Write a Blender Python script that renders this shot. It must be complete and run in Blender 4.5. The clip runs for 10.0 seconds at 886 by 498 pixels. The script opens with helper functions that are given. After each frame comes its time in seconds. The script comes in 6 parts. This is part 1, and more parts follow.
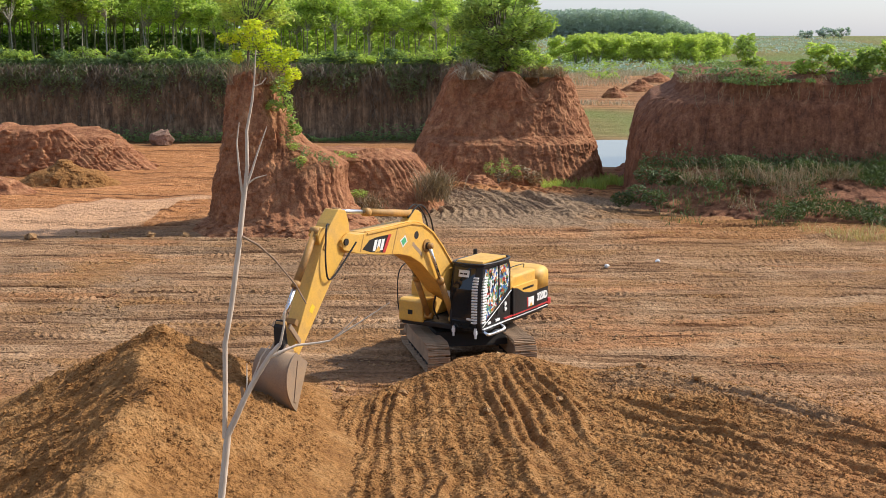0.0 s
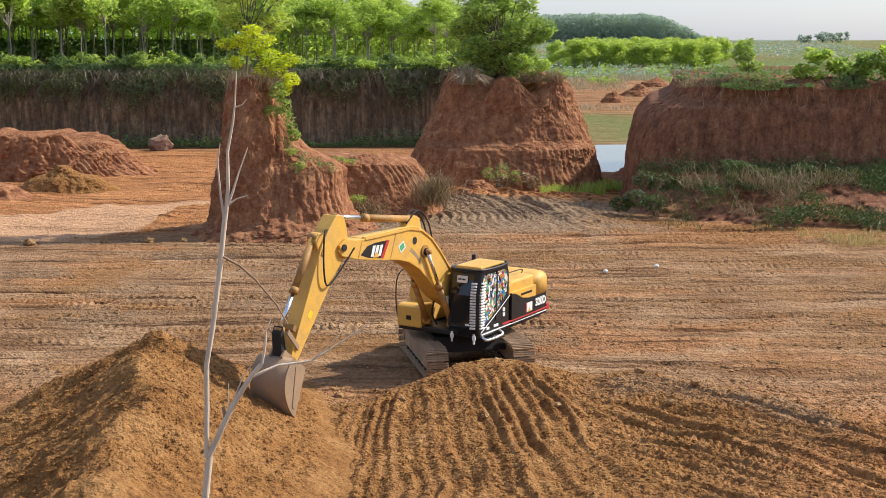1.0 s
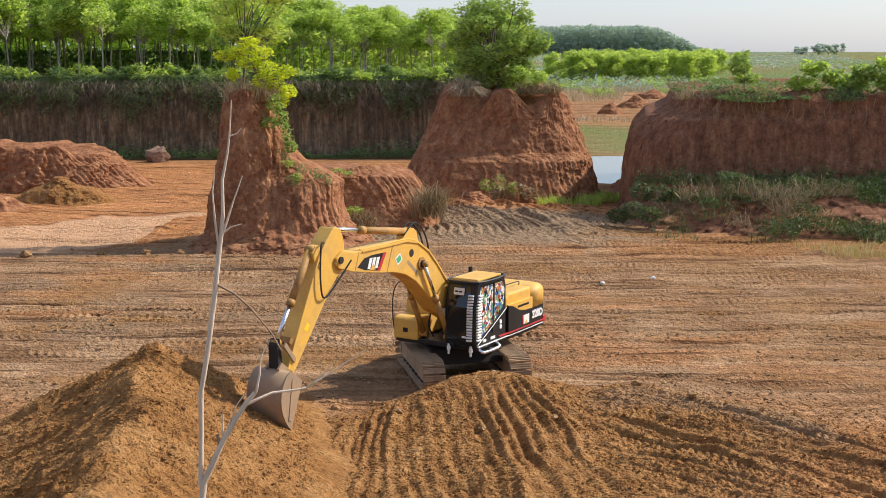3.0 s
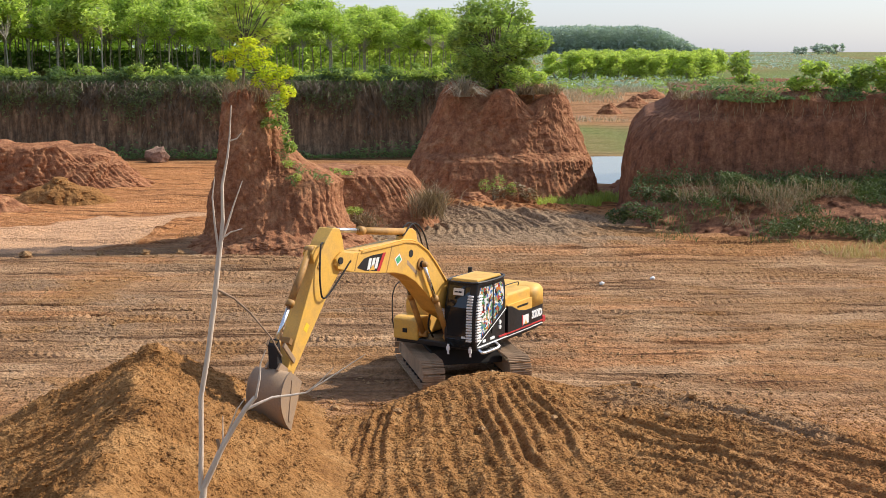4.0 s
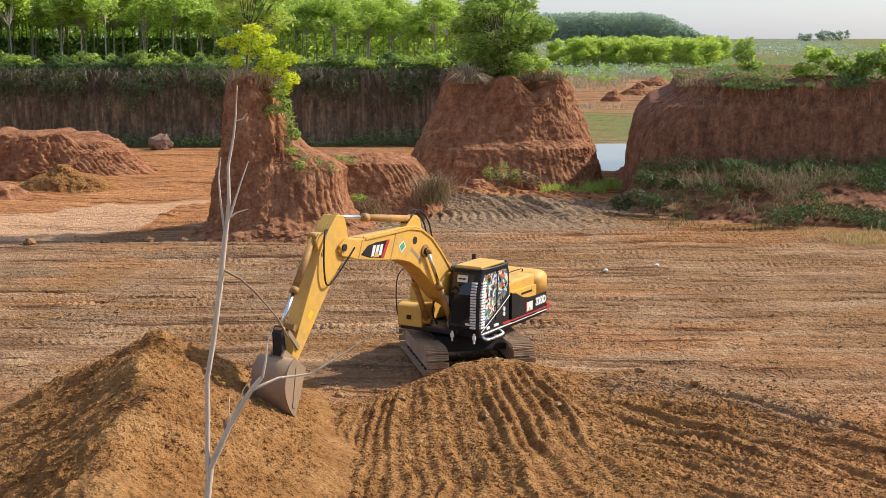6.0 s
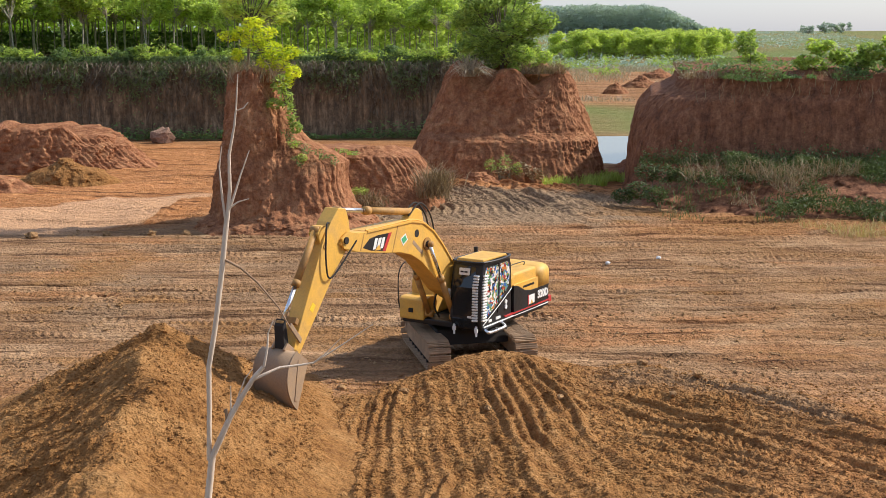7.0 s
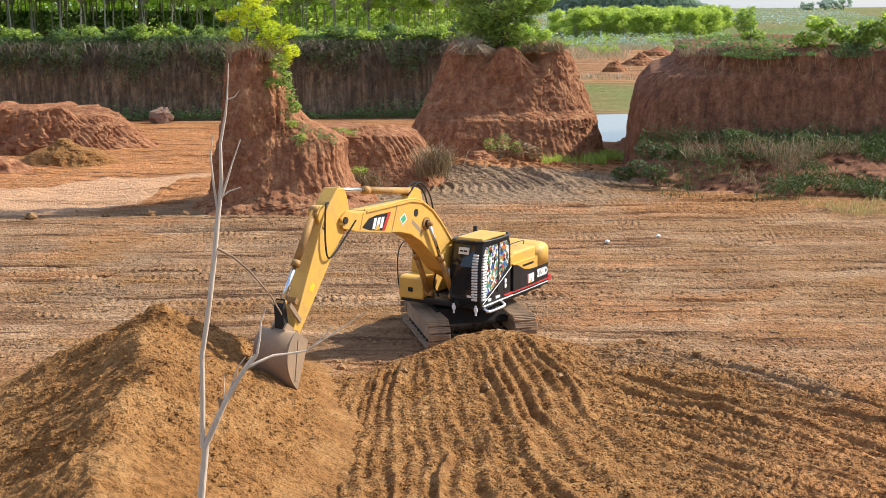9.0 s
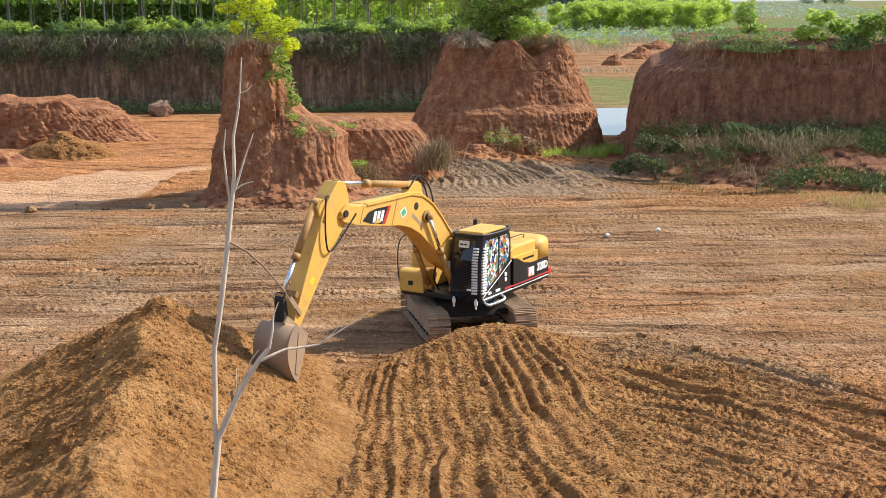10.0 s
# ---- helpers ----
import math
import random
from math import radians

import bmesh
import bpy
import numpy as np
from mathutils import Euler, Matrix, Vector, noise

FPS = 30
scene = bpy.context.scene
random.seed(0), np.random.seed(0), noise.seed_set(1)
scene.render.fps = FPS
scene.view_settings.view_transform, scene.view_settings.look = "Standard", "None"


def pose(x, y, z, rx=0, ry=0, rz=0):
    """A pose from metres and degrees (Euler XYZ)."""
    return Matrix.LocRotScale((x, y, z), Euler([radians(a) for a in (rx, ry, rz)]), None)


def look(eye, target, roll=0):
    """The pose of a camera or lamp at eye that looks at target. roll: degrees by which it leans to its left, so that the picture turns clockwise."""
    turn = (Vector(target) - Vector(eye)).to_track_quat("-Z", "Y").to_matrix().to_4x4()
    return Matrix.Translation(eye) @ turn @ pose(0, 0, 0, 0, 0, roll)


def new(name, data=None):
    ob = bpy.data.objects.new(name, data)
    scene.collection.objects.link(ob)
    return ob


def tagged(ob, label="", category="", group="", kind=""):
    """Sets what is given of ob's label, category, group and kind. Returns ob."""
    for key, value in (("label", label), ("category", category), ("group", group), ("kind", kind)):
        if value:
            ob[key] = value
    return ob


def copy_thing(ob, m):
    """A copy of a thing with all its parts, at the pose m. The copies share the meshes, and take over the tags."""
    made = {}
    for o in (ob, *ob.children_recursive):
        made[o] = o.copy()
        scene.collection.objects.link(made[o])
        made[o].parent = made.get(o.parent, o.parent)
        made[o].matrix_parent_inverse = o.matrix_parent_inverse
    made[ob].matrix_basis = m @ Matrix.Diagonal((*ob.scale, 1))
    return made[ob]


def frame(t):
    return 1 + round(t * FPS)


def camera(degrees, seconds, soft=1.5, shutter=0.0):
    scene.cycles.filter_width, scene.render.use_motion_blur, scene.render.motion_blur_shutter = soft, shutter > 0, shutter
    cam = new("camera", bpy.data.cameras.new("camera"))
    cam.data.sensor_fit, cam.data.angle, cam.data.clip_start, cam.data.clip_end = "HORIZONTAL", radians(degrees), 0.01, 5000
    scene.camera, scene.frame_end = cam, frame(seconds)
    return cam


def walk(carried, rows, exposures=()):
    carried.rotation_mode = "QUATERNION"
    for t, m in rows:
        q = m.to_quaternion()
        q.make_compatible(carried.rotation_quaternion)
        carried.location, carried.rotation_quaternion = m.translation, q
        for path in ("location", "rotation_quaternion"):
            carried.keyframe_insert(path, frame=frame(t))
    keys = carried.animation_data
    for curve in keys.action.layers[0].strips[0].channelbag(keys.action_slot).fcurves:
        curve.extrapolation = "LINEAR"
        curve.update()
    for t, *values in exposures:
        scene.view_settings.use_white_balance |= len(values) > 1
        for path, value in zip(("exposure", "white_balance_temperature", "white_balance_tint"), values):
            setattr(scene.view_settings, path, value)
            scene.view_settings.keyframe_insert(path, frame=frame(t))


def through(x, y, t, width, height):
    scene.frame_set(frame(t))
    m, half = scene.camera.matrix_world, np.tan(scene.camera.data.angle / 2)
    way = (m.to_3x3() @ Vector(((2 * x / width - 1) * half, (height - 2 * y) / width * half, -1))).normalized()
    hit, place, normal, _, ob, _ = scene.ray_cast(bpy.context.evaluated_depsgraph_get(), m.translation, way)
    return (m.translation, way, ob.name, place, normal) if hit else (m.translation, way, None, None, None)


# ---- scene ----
cam = camera(39.0, 10.0, soft=0.6)
walk(cam, [
    (0.0, pose(-0.0231, 0, 8.8394, 80.337, 0.005, 0.154)),
    (0.5, pose(-0.0112, 0, 8.8891, 80.389, -0.011, 0.135)),
    (1.0, pose(0.0072, 0, 8.8651, 80.549, 0.067, 0.117)),
    (1.5, pose(0.0207, 0, 8.8769, 80.714, 0.070, 0.078)),
    (2.0, pose(0.0262, 0, 8.9091, 80.913, 0.022, 0.045)),
    (2.5, pose(0.0128, 0, 8.8918, 81.048, 0.022, 0.010)),
    (4.0, pose(0.0111, 0, 8.9006, 81.067, 0.044, -0.045)),
    (4.5, pose(0.0086, 0, 8.9046, 81.046, 0.005, 0.004)),
    (5.0, pose(-0.0123, 0, 8.8898, 80.831, -0.065, 0.039)),
    (5.5, pose(0.0037, 0, 8.8902, 80.644, 0.001, 0.078)),
    (7.0, pose(0.0084, 0, 8.8827, 80.174, 0.194, 0.196)),
    (7.5, pose(0.0061, 0, 8.8775, 79.984, 0.209, 0.234)),
    (8.0, pose(0.0052, 0, 8.8708, 79.684, 0.194, 0.241)),
    (8.5, pose(0.0083, 0, 8.8909, 79.346, 0.299, 0.187)),
    (9.0, pose(0.0216, 0, 8.8978, 79.203, 0.414, 0.150)),
    (9.5, pose(-0.0100, 0, 8.9034, 79.051, 0.366, 0.122)),
    (10.0, pose(-0.0001, 0, 8.8988, 78.901, 0.372, 0.127)),
], exposures=[(0.0, 0.15, 6400, 10), (1.5, 0.17, 6400, 10), (2.5, 0.11, 6450, 10), (4.0, 0.19, 6500, 10), (5.5, 0.16, 6500, 10), (7.0, 0.13, 6500, 10), (8.0, 0.34, 6400, 9), (10.0, 0.40, 6300, 8)])

# ---- light: hazy sun from the right and a little behind the subject ----
SUN_DIR = Vector((0.79, 0.25, 0.72)).normalized()
world = bpy.data.worlds.new("sky")
scene.world = world
world.use_nodes = True
wn = world.node_tree
sky = wn.nodes.new("ShaderNodeTexSky")
sky.sky_type = "NISHITA"
sky.sun_disc = False
sky.sun_elevation = math.asin(SUN_DIR.z)
sky.sun_rotation = math.atan2(SUN_DIR.x, SUN_DIR.y)
sky.air_density, sky.dust_density, sky.ozone_density = 1.0, 1.0, 1.0
haze = wn.nodes.new("ShaderNodeMix")
haze.data_type, haze.blend_type = "RGBA", "ADD"
haze.inputs[0].default_value = 1.0
haze.inputs[7].default_value = (3.2, 3.7, 5.0, 1.0)
wn.links.new(sky.outputs[0], haze.inputs[6])
wn.links.new(haze.outputs[2], wn.nodes["Background"].inputs[0])
wn.nodes["Background"].inputs[1].default_value = 0.08
sun_data = bpy.data.lights.new("sun", "SUN")
sun_data.energy, sun_data.angle, sun_data.color = 5.0, radians(1.2), (1.0, 0.93, 0.82)
sun = new("sun", sun_data)
sun.matrix_world = look(SUN_DIR * 60, (0, 0, 0))


# ---- noise on arrays ----
def lattice(ix, iy, iz):
    h = (ix * 374761393 + iy * 668265263 + iz * 1274126177) & 0x7FFFFFFF
    h = ((h ^ (h >> 13)) * 1103515245) & 0x7FFFFFFF
    h = ((h ^ (h >> 15)) * 12345701) & 0x7FFFFFFF
    return ((h ^ (h >> 12)) & 0xFFFF) / 65535.0


def vnoise(x, y, z=0.0):
    """Value noise in -1..1 on arrays."""
    x, y, z = np.broadcast_arrays(np.asarray(x, float), np.asarray(y, float), np.asarray(z, float))
    fx, fy, fz = np.floor(x), np.floor(y), np.floor(z)
    ix, iy, iz = fx.astype(np.int64), fy.astype(np.int64), fz.astype(np.int64)
    u, v, w = x - fx, y - fy, z - fz
    u, v, w = u * u * (3 - 2 * u), v * v * (3 - 2 * v), w * w * (3 - 2 * w)
    total = 0.0
    for a in (0, 1):
        for b in (0, 1):
            for c in (0, 1):
                k = (u if a else 1 - u) * (v if b else 1 - v) * (w if c else 1 - w)
                total = total + k * lattice(ix + a, iy + b, iz + c)
    return total * 2 - 1


def fbm(x, y, z=0.0, octaves=4, gain=0.5):
    total, amp = 0.0, 1.0
    for i in range(octaves):
        f = 2.03 ** i
        total = total + amp * vnoise(x * f + 17.3 * i, y * f - 9.1 * i, np.asarray(z) * f + 5.7 * i)
        amp *= gain
    return total


def step(a, b, x):
    t = np.clip((x - a) / (b - a), 0, 1)
    return t * t * (3 - 2 * t)


# ---- mesh helpers ----
def poly_mesh(name, verts, faces, mat, smooth=True):
    """A mesh from arrays: verts (n, 3), faces (m, k) all of one size."""
    verts, faces = np.asarray(verts, np.float32), np.asarray(faces, np.int32)
    me = bpy.data.meshes.new(name)
    me.vertices.add(len(verts))
    me.vertices.foreach_set("co", verts.ravel())
    k = faces.shape[1]
    me.loops.add(faces.size)
    me.loops.foreach_set("vertex_index", faces.ravel())
    me.polygons.add(len(faces))
    me.polygons.foreach_set("loop_start", np.arange(0, faces.size, k, dtype=np.int32))
    me.polygons.foreach_set("use_smooth", np.full(len(faces), smooth))
    me.update(calc_edges=True)
    if mat:
        me.materials.append(mat)
    return me


def grid_faces(ny, nx, wrap=False):
    i = np.arange(ny * nx).reshape(ny, nx)
    if wrap:
        i = np.concatenate([i, i[:, :1]], 1)
    return np.stack([i[:-1, :-1], i[:-1, 1:], i[1:, 1:], i[1:, :-1]], -1).reshape(-1, 4)


def part(name, bm, material, parent, label="", smooth=False):
    """Link a bmesh as one mesh object under a thing or a part."""
    me = bpy.data.meshes.new(name)
    bm.to_mesh(me)
    bm.free()
    me.materials.append(material)
    for p in me.polygons:
        p.use_smooth = smooth
    ob = new(name, me)
    ob.parent = parent
    return tagged(ob, label)


def mesh_part(name, me, parent, label=""):
    ob = new(name, me)
    ob.parent = parent
    return tagged(ob, label)


# ---- materials ----
def rgb(c):
    return (*c, 1.0)


def material(name):
    m = bpy.data.materials.new(name)
    m.use_nodes = True
    return m, m.node_tree.nodes, m.node_tree.links, m.node_tree.nodes["Principled BSDF"]


def noise_node(nodes, links, coord, scale, detail=6, rough=0.6):
    n = nodes.new("ShaderNodeTexNoise")
    n.inputs["Scale"].default_value, n.inputs["Detail"].default_value = scale, detail
    n.inputs["Roughness"].default_value = rough
    links.new(coord, n.inputs["Vector"])
    return n


def ramp(nodes, links, src, stops):
    r = nodes.new("ShaderNodeValToRGB")
    while len(r.color_ramp.elements) < len(stops):
        r.color_ramp.elements.new(0.5)
    for e, (p, c) in zip(r.color_ramp.elements, stops):
        e.position, e.color = p, rgb(c) if len(c) == 3 else c
    links.new(src, r.inputs[0])
    return r


def mixed(nodes, links, fac, a, b, mode="MIX"):
    m = nodes.new("ShaderNodeMix")
    m.data_type, m.blend_type = "RGBA", mode
    for sock, val in ((0, fac), (6, a), (7, b)):
        if isinstance(val, (int, float)):
            m.inputs[sock].default_value = val
        elif isinstance(val, tuple):
            m.inputs[sock].default_value = rgb(val)
        else:
            links.new(val, m.inputs[sock])
    return m.outputs[2]


def bumped(nodes, links, bsdf, srcs, strength, distance):
    b = nodes.new("ShaderNodeBump")
    b.inputs["Strength"].default_value, b.inputs["Distance"].default_value = strength, distance
    total = srcs[0]
    for s in srcs[1:]:
        a = nodes.new("ShaderNodeMath")
        links.new(total, a.inputs[0])
        links.new(s, a.inputs[1])
        total = a.outputs[0]
    links.new(total, b.inputs["Height"])
    links.new(b.outputs[0], bsdf.inputs["Normal"])


def scaled(nodes, links, src, weight):
    a = nodes.new("ShaderNodeMath")
    a.operation = "MULTIPLY"
    a.inputs[1].default_value = weight
    links.new(src, a.inputs[0])
    return a.outputs[0]


def clod_relief(nodes, links, co, sizes):
    """Rounded clods of several sizes, as heights."""
    warp = noise_node(nodes, links, co, 5.0, 3)
    mx = mixed(nodes, links, 0.1, co, warp.outputs["Color"])
    outs = []
    for scale, weight in sizes:
        v = nodes.new("ShaderNodeTexVoronoi")
        v.inputs["Scale"].default_value = scale
        v.inputs["Randomness"].default_value = 1.0
        links.new(mx, v.inputs["Vector"])
        a = nodes.new("ShaderNodeMath")
        a.operation = "MULTIPLY"
        a.inputs[1].default_value = -weight
        links.new(v.outputs["Distance"], a.inputs[0])
        outs.append(a.outputs[0])
    return outs


def earth(name, dark, mid, light, streak=0.0, fine=9.0, bump=0.8):
    """Dug laterite soil: broad stains, clods and grit; streak draws the stains out down a face."""
    m, nodes, links, bsdf = material(name)
    co = nodes.new("ShaderNodeTexCoord").outputs["Object"]
    mp = nodes.new("ShaderNodeMapping")
    mp.inputs["Scale"].default_value = (1, 1, 1 - 0.93 * streak)
    links.new(co, mp.inputs[0])
    broad = noise_node(nodes, links, mp.outputs[0], 0.55 + 2.6 * streak, 6, 0.65)
    grit = noise_node(nodes, links, co, fine, 8, 0.7)
    clod = noise_node(nodes, links, co, fine * 0.28, 5, 0.65)
    base = ramp(nodes, links, broad.outputs[0], [(0.3, dark), (0.5, mid), (0.7, light)])
    speck = ramp(nodes, links, grit.outputs[0], [(0.3, (0.5, 0.47, 0.45)), (0.5, (0.97, 0.97, 0.97)), (0.74, (1.4, 1.38, 1.36))])
    col = mixed(nodes, links, 0.75, base.outputs[0], speck.outputs[0], "MULTIPLY")
    blotch = ramp(nodes, links, clod.outputs[0], [(0.34, (0.62, 0.56, 0.52)), (0.5, (1, 1, 1)), (0.68, (1.22, 1.22, 1.22))])
    col = mixed(nodes, links, 0.7, col, blotch.outputs[0], "MULTIPLY")
    links.new(col, bsdf.inputs["Base Color"])
    bsdf.inputs["Roughness"].default_value = 0.95
    bsdf.inputs["Specular IOR Level"].default_value = 0.15
    bumped(nodes, links, bsdf, [scaled(nodes, links, grit.outputs[0], 0.3), scaled(nodes, links, clod.outputs[0], 0.7)] + clod_relief(nodes, links, co, [(fine * 0.5, 0.36 * bump), (fine * 1.3, 0.2 * bump)]), min(1.0, bump * 1.2), 0.15)
    return m


def ground_material():
    """Pit floor: tan grit, with orange and red soil, grey rolled clay and grass where the attribute says."""
    m, nodes, links, bsdf = material("pit_soil")
    co = nodes.new("ShaderNodeTexCoord").outputs["Object"]
    at = nodes.new("ShaderNodeAttribute")
    at.attribute_name = "soil"
    sep = nodes.new("ShaderNodeSeparateColor")
    links.new(at.outputs["Color"], sep.inputs[0])
    broad = noise_node(nodes, links, co, 0.35, 6, 0.62)
    mp = nodes.new("ShaderNodeMapping")
    mp.inputs["Scale"].default_value = (0.12, 1.0, 1.0)
    mp.inputs["Rotation"].default_value = (0, 0, radians(-3))
    links.new(co, mp.inputs[0])
    lanes = noise_node(nodes, links, mp.outputs[0], 1.3, 4, 0.6)
    grit = noise_node(nodes, links, co, 8.0, 9, 0.72)
    clod = noise_node(nodes, links, co, 2.4, 6, 0.65)
    tan = ramp(nodes, links, broad.outputs[0], [(0.3, (0.21, 0.114, 0.056)), (0.5, (0.312, 0.179, 0.092)), (0.7, (0.40, 0.254, 0.142))])
    orange = ramp(nodes, links, clod.outputs[0], [(0.3, (0.29, 0.115, 0.042)), (0.55, (0.42, 0.19, 0.074)), (0.75, (0.51, 0.27, 0.125))])
    col = mixed(nodes, links, sep.outputs[0], tan.outputs[0], orange.outputs[0])
    lane = ramp(nodes, links, lanes.outputs[0], [(0.32, (0.6, 0.54, 0.48)), (0.52, (1, 1, 1)), (0.72, (1.25, 1.27, 1.3))])
    col = mixed(nodes, links, 1.0, col, lane.outputs[0], "MULTIPLY")
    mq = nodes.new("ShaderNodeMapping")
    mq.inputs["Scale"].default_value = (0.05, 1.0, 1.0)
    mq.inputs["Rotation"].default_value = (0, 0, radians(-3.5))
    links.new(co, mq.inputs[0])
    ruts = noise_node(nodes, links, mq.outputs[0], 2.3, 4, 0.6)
    # thin rut lines: ridge shade and damp soil, both darkened into the colour
    rut_shade = ramp(nodes, links, ruts.outputs[0], [(0.36, (0.36, 0.31, 0.27)), (0.43, (0.95, 0.95, 0.95)), (0.64, (1.18, 1.18, 1.17))])
    col = mixed(nodes, links, 1.0, col, rut_shade.outputs[0], "MULTIPLY")
    way = nodes.new("ShaderNodeAttribute")
    way.attribute_name = "road"
    col = mixed(nodes, links, way.outputs["Fac"], col, (0.54, 0.315, 0.175))
    grey = ramp(nodes, links, clod.outputs[0], [(0.3, (0.19, 0.122, 0.072)), (0.6, (0.32, 0.215, 0.13))])
    col = mixed(nodes, links, sep.outputs[1], col, grey.outputs[0])
    grass = ramp(nodes, links, clod.outputs[0], [(0.3, (0.075, 0.11, 0.03)), (0.55, (0.17, 0.21, 0.06)), (0.75, (0.33, 0.29, 0.14))])
    col = mixed(nodes, links, sep.outputs[2], col, grass.outputs[0])
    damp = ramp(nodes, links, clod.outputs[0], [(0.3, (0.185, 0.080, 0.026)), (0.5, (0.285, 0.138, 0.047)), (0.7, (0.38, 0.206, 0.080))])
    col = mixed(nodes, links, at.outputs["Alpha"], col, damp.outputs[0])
    dust = noise_node(nodes, links, co, 34.0, 3, 0.6)
    fleck = ramp(nodes, links, dust.outputs[0], [(0.3, (0.7, 0.68, 0.66)), (0.5, (1, 1, 1)), (0.7, (1.25, 1.25, 1.24))])
    col = mixed(nodes, links, 0.6, col, fleck.outputs[0], "MULTIPLY")
    speck = ramp(nodes, links, grit.outputs[0], [(0.3, (0.5, 0.47, 0.45)), (0.48, (0.96, 0.96, 0.96)), (0.72, (1.4, 1.39, 1.37))])
    col = mixed(nodes, links, 0.85, col, speck.outputs[0], "MULTIPLY")
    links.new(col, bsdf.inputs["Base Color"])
    bsdf.inputs["Roughness"].default_value = 0.95
    bsdf.inputs["Specular IOR Level"].default_value = 0.15
    bumped(nodes, links, bsdf, [scaled(nodes, links, grit.outputs[0], 0.26), scaled(nodes, links, clod.outputs[0], 0.55), scaled(nodes, links, ruts.outputs[0], 1.3)] + clod_relief(nodes, links, co, [(6.0, 0.34), (15.0, 0.26)]), 1.0, 0.18)
    return m


def foliage(name, dark, light, through=0.35):
    """Leaves: colour varies leaf by leaf, part of the light goes through."""
    m, nodes, links, bsdf = material(name)
    geo = nodes.new("ShaderNodeNewGeometry")
    co = nodes.new("ShaderNodeTexCoord").outputs["Object"]
    patch = noise_node(nodes, links, co, 0.9, 3)
    a = nodes.new("ShaderNodeMath")
    a.operation = "MULTIPLY_ADD"
    links.new(geo.outputs["Random Per Island"], a.inputs[0])
    a.inputs[1].default_value = 0.6
    links.new(patch.outputs[0], a.inputs[2])
    r = ramp(nodes, links, a.outputs[0], [(0.35, dark), (1.0, light)])
    links.new(r.outputs[0], bsdf.inputs["Base Color"])
    bsdf.inputs["Roughness"].default_value = 0.55
    bsdf.inputs["Specular IOR Level"].default_value = 0.3
    tr = nodes.new("ShaderNodeBsdfTranslucent")
    bright = mixed(nodes, links, 1.0, r.outputs[0], (1.5, 1.6, 0.9), "MULTIPLY")
    links.new(bright, tr.inputs[0])
    mx = nodes.new("ShaderNodeMixShader")
    mx.inputs[0].default_value = through
    links.new(bsdf.outputs[0], mx.inputs[1])
    links.new(tr.outputs[0], mx.inputs[2])
    links.new(mx.outputs[0], nodes["Material Output"].inputs[0])
    return m


def bark(name, dark, light):
    m, nodes, links, bsdf = material(name)
    co = nodes.new("ShaderNodeTexCoord").outputs["Object"]
    mp = nodes.new("ShaderNodeMapping")
    mp.inputs["Scale"].default_value = (1, 1, 0.2)
    links.new(co, mp.inputs[0])
    n = noise_node(nodes, links, mp.outputs[0], 22, 6)
    r = ramp(nodes, links, n.outputs[0], [(0.3, dark), (0.7, light)])
    links.new(r.outputs[0], bsdf.inputs["Base Color"])
    bsdf.inputs["Roughness"].default_value = 0.9
    bumped(nodes, links, bsdf, [n.outputs[0]], 0.5, 0.02)
    return m


def water_material():
    m, nodes, links, bsdf = material("pond_water")
    co = nodes.new("ShaderNodeTexCoord").outputs["Object"]
    n = noise_node(nodes, links, co, 3.0, 3)
    bsdf.inputs["Base Color"].default_value = rgb((0.16, 0.14, 0.10))
    bsdf.inputs["Roughness"].default_value = 0.06
    bumped(nodes, links, bsdf, [n.outputs[0]], 0.06, 0.02)
    return m


SOIL = ground_material()
RED_EARTH = earth("red_earth", (0.19, 0.080, 0.041), (0.30, 0.133, 0.066), (0.43, 0.226, 0.114), 0.5, 11.0, 0.6)
DARK_BANK = earth("dark_bank_earth", (0.085, 0.060, 0.042), (0.18, 0.125, 0.075), (0.38, 0.26, 0.155), 0.95, 9.0, 0.4)
RED_BANK = earth("red_bank_earth", (0.125, 0.058, 0.036), (0.235, 0.106, 0.058), (0.33, 0.162, 0.088), 0.85, 9.0, 0.5)
HEAP_EARTH = earth("heap_earth", (0.245, 0.113, 0.036), (0.32, 0.156, 0.053), (0.40, 0.216, 0.083), 0.1, 15.0, 0.9)
CLAY = earth("clod_earth", (0.26, 0.145, 0.066), (0.35, 0.21, 0.10), (0.44, 0.285, 0.15))
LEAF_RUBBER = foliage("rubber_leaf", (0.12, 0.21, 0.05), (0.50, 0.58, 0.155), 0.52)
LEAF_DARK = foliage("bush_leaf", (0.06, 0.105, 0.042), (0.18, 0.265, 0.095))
LEAF_YELLOW = foliage("yellow_leaf", (0.25, 0.35, 0.03), (0.66, 0.66, 0.06), 0.5)
LEAF_MID = foliage("tree_leaf", (0.115, 0.185, 0.05), (0.37, 0.46, 0.13), 0.45)
LEAF_LIGHT = foliage("light_tree_leaf", (0.22, 0.30, 0.07), (0.52, 0.58, 0.16), 0.5)
# distant leaves: air haze mixed into the leaf colour as a pale blue-grey
LEAF_FAR_HAZED = foliage("far_leaf_hazed", (0.27, 0.34, 0.31), (0.36, 0.44, 0.40), 0.25)
LEAF_DRY = foliage("dry_stem", (0.15, 0.105, 0.062), (0.34, 0.25, 0.145), 0.1)
STRAW = foliage("straw", (0.28, 0.21, 0.09), (0.50, 0.40, 0.19), 0.2)
STRAW_GREY = foliage("grey_straw", (0.26, 0.215, 0.16), (0.46, 0.39, 0.29), 0.15)
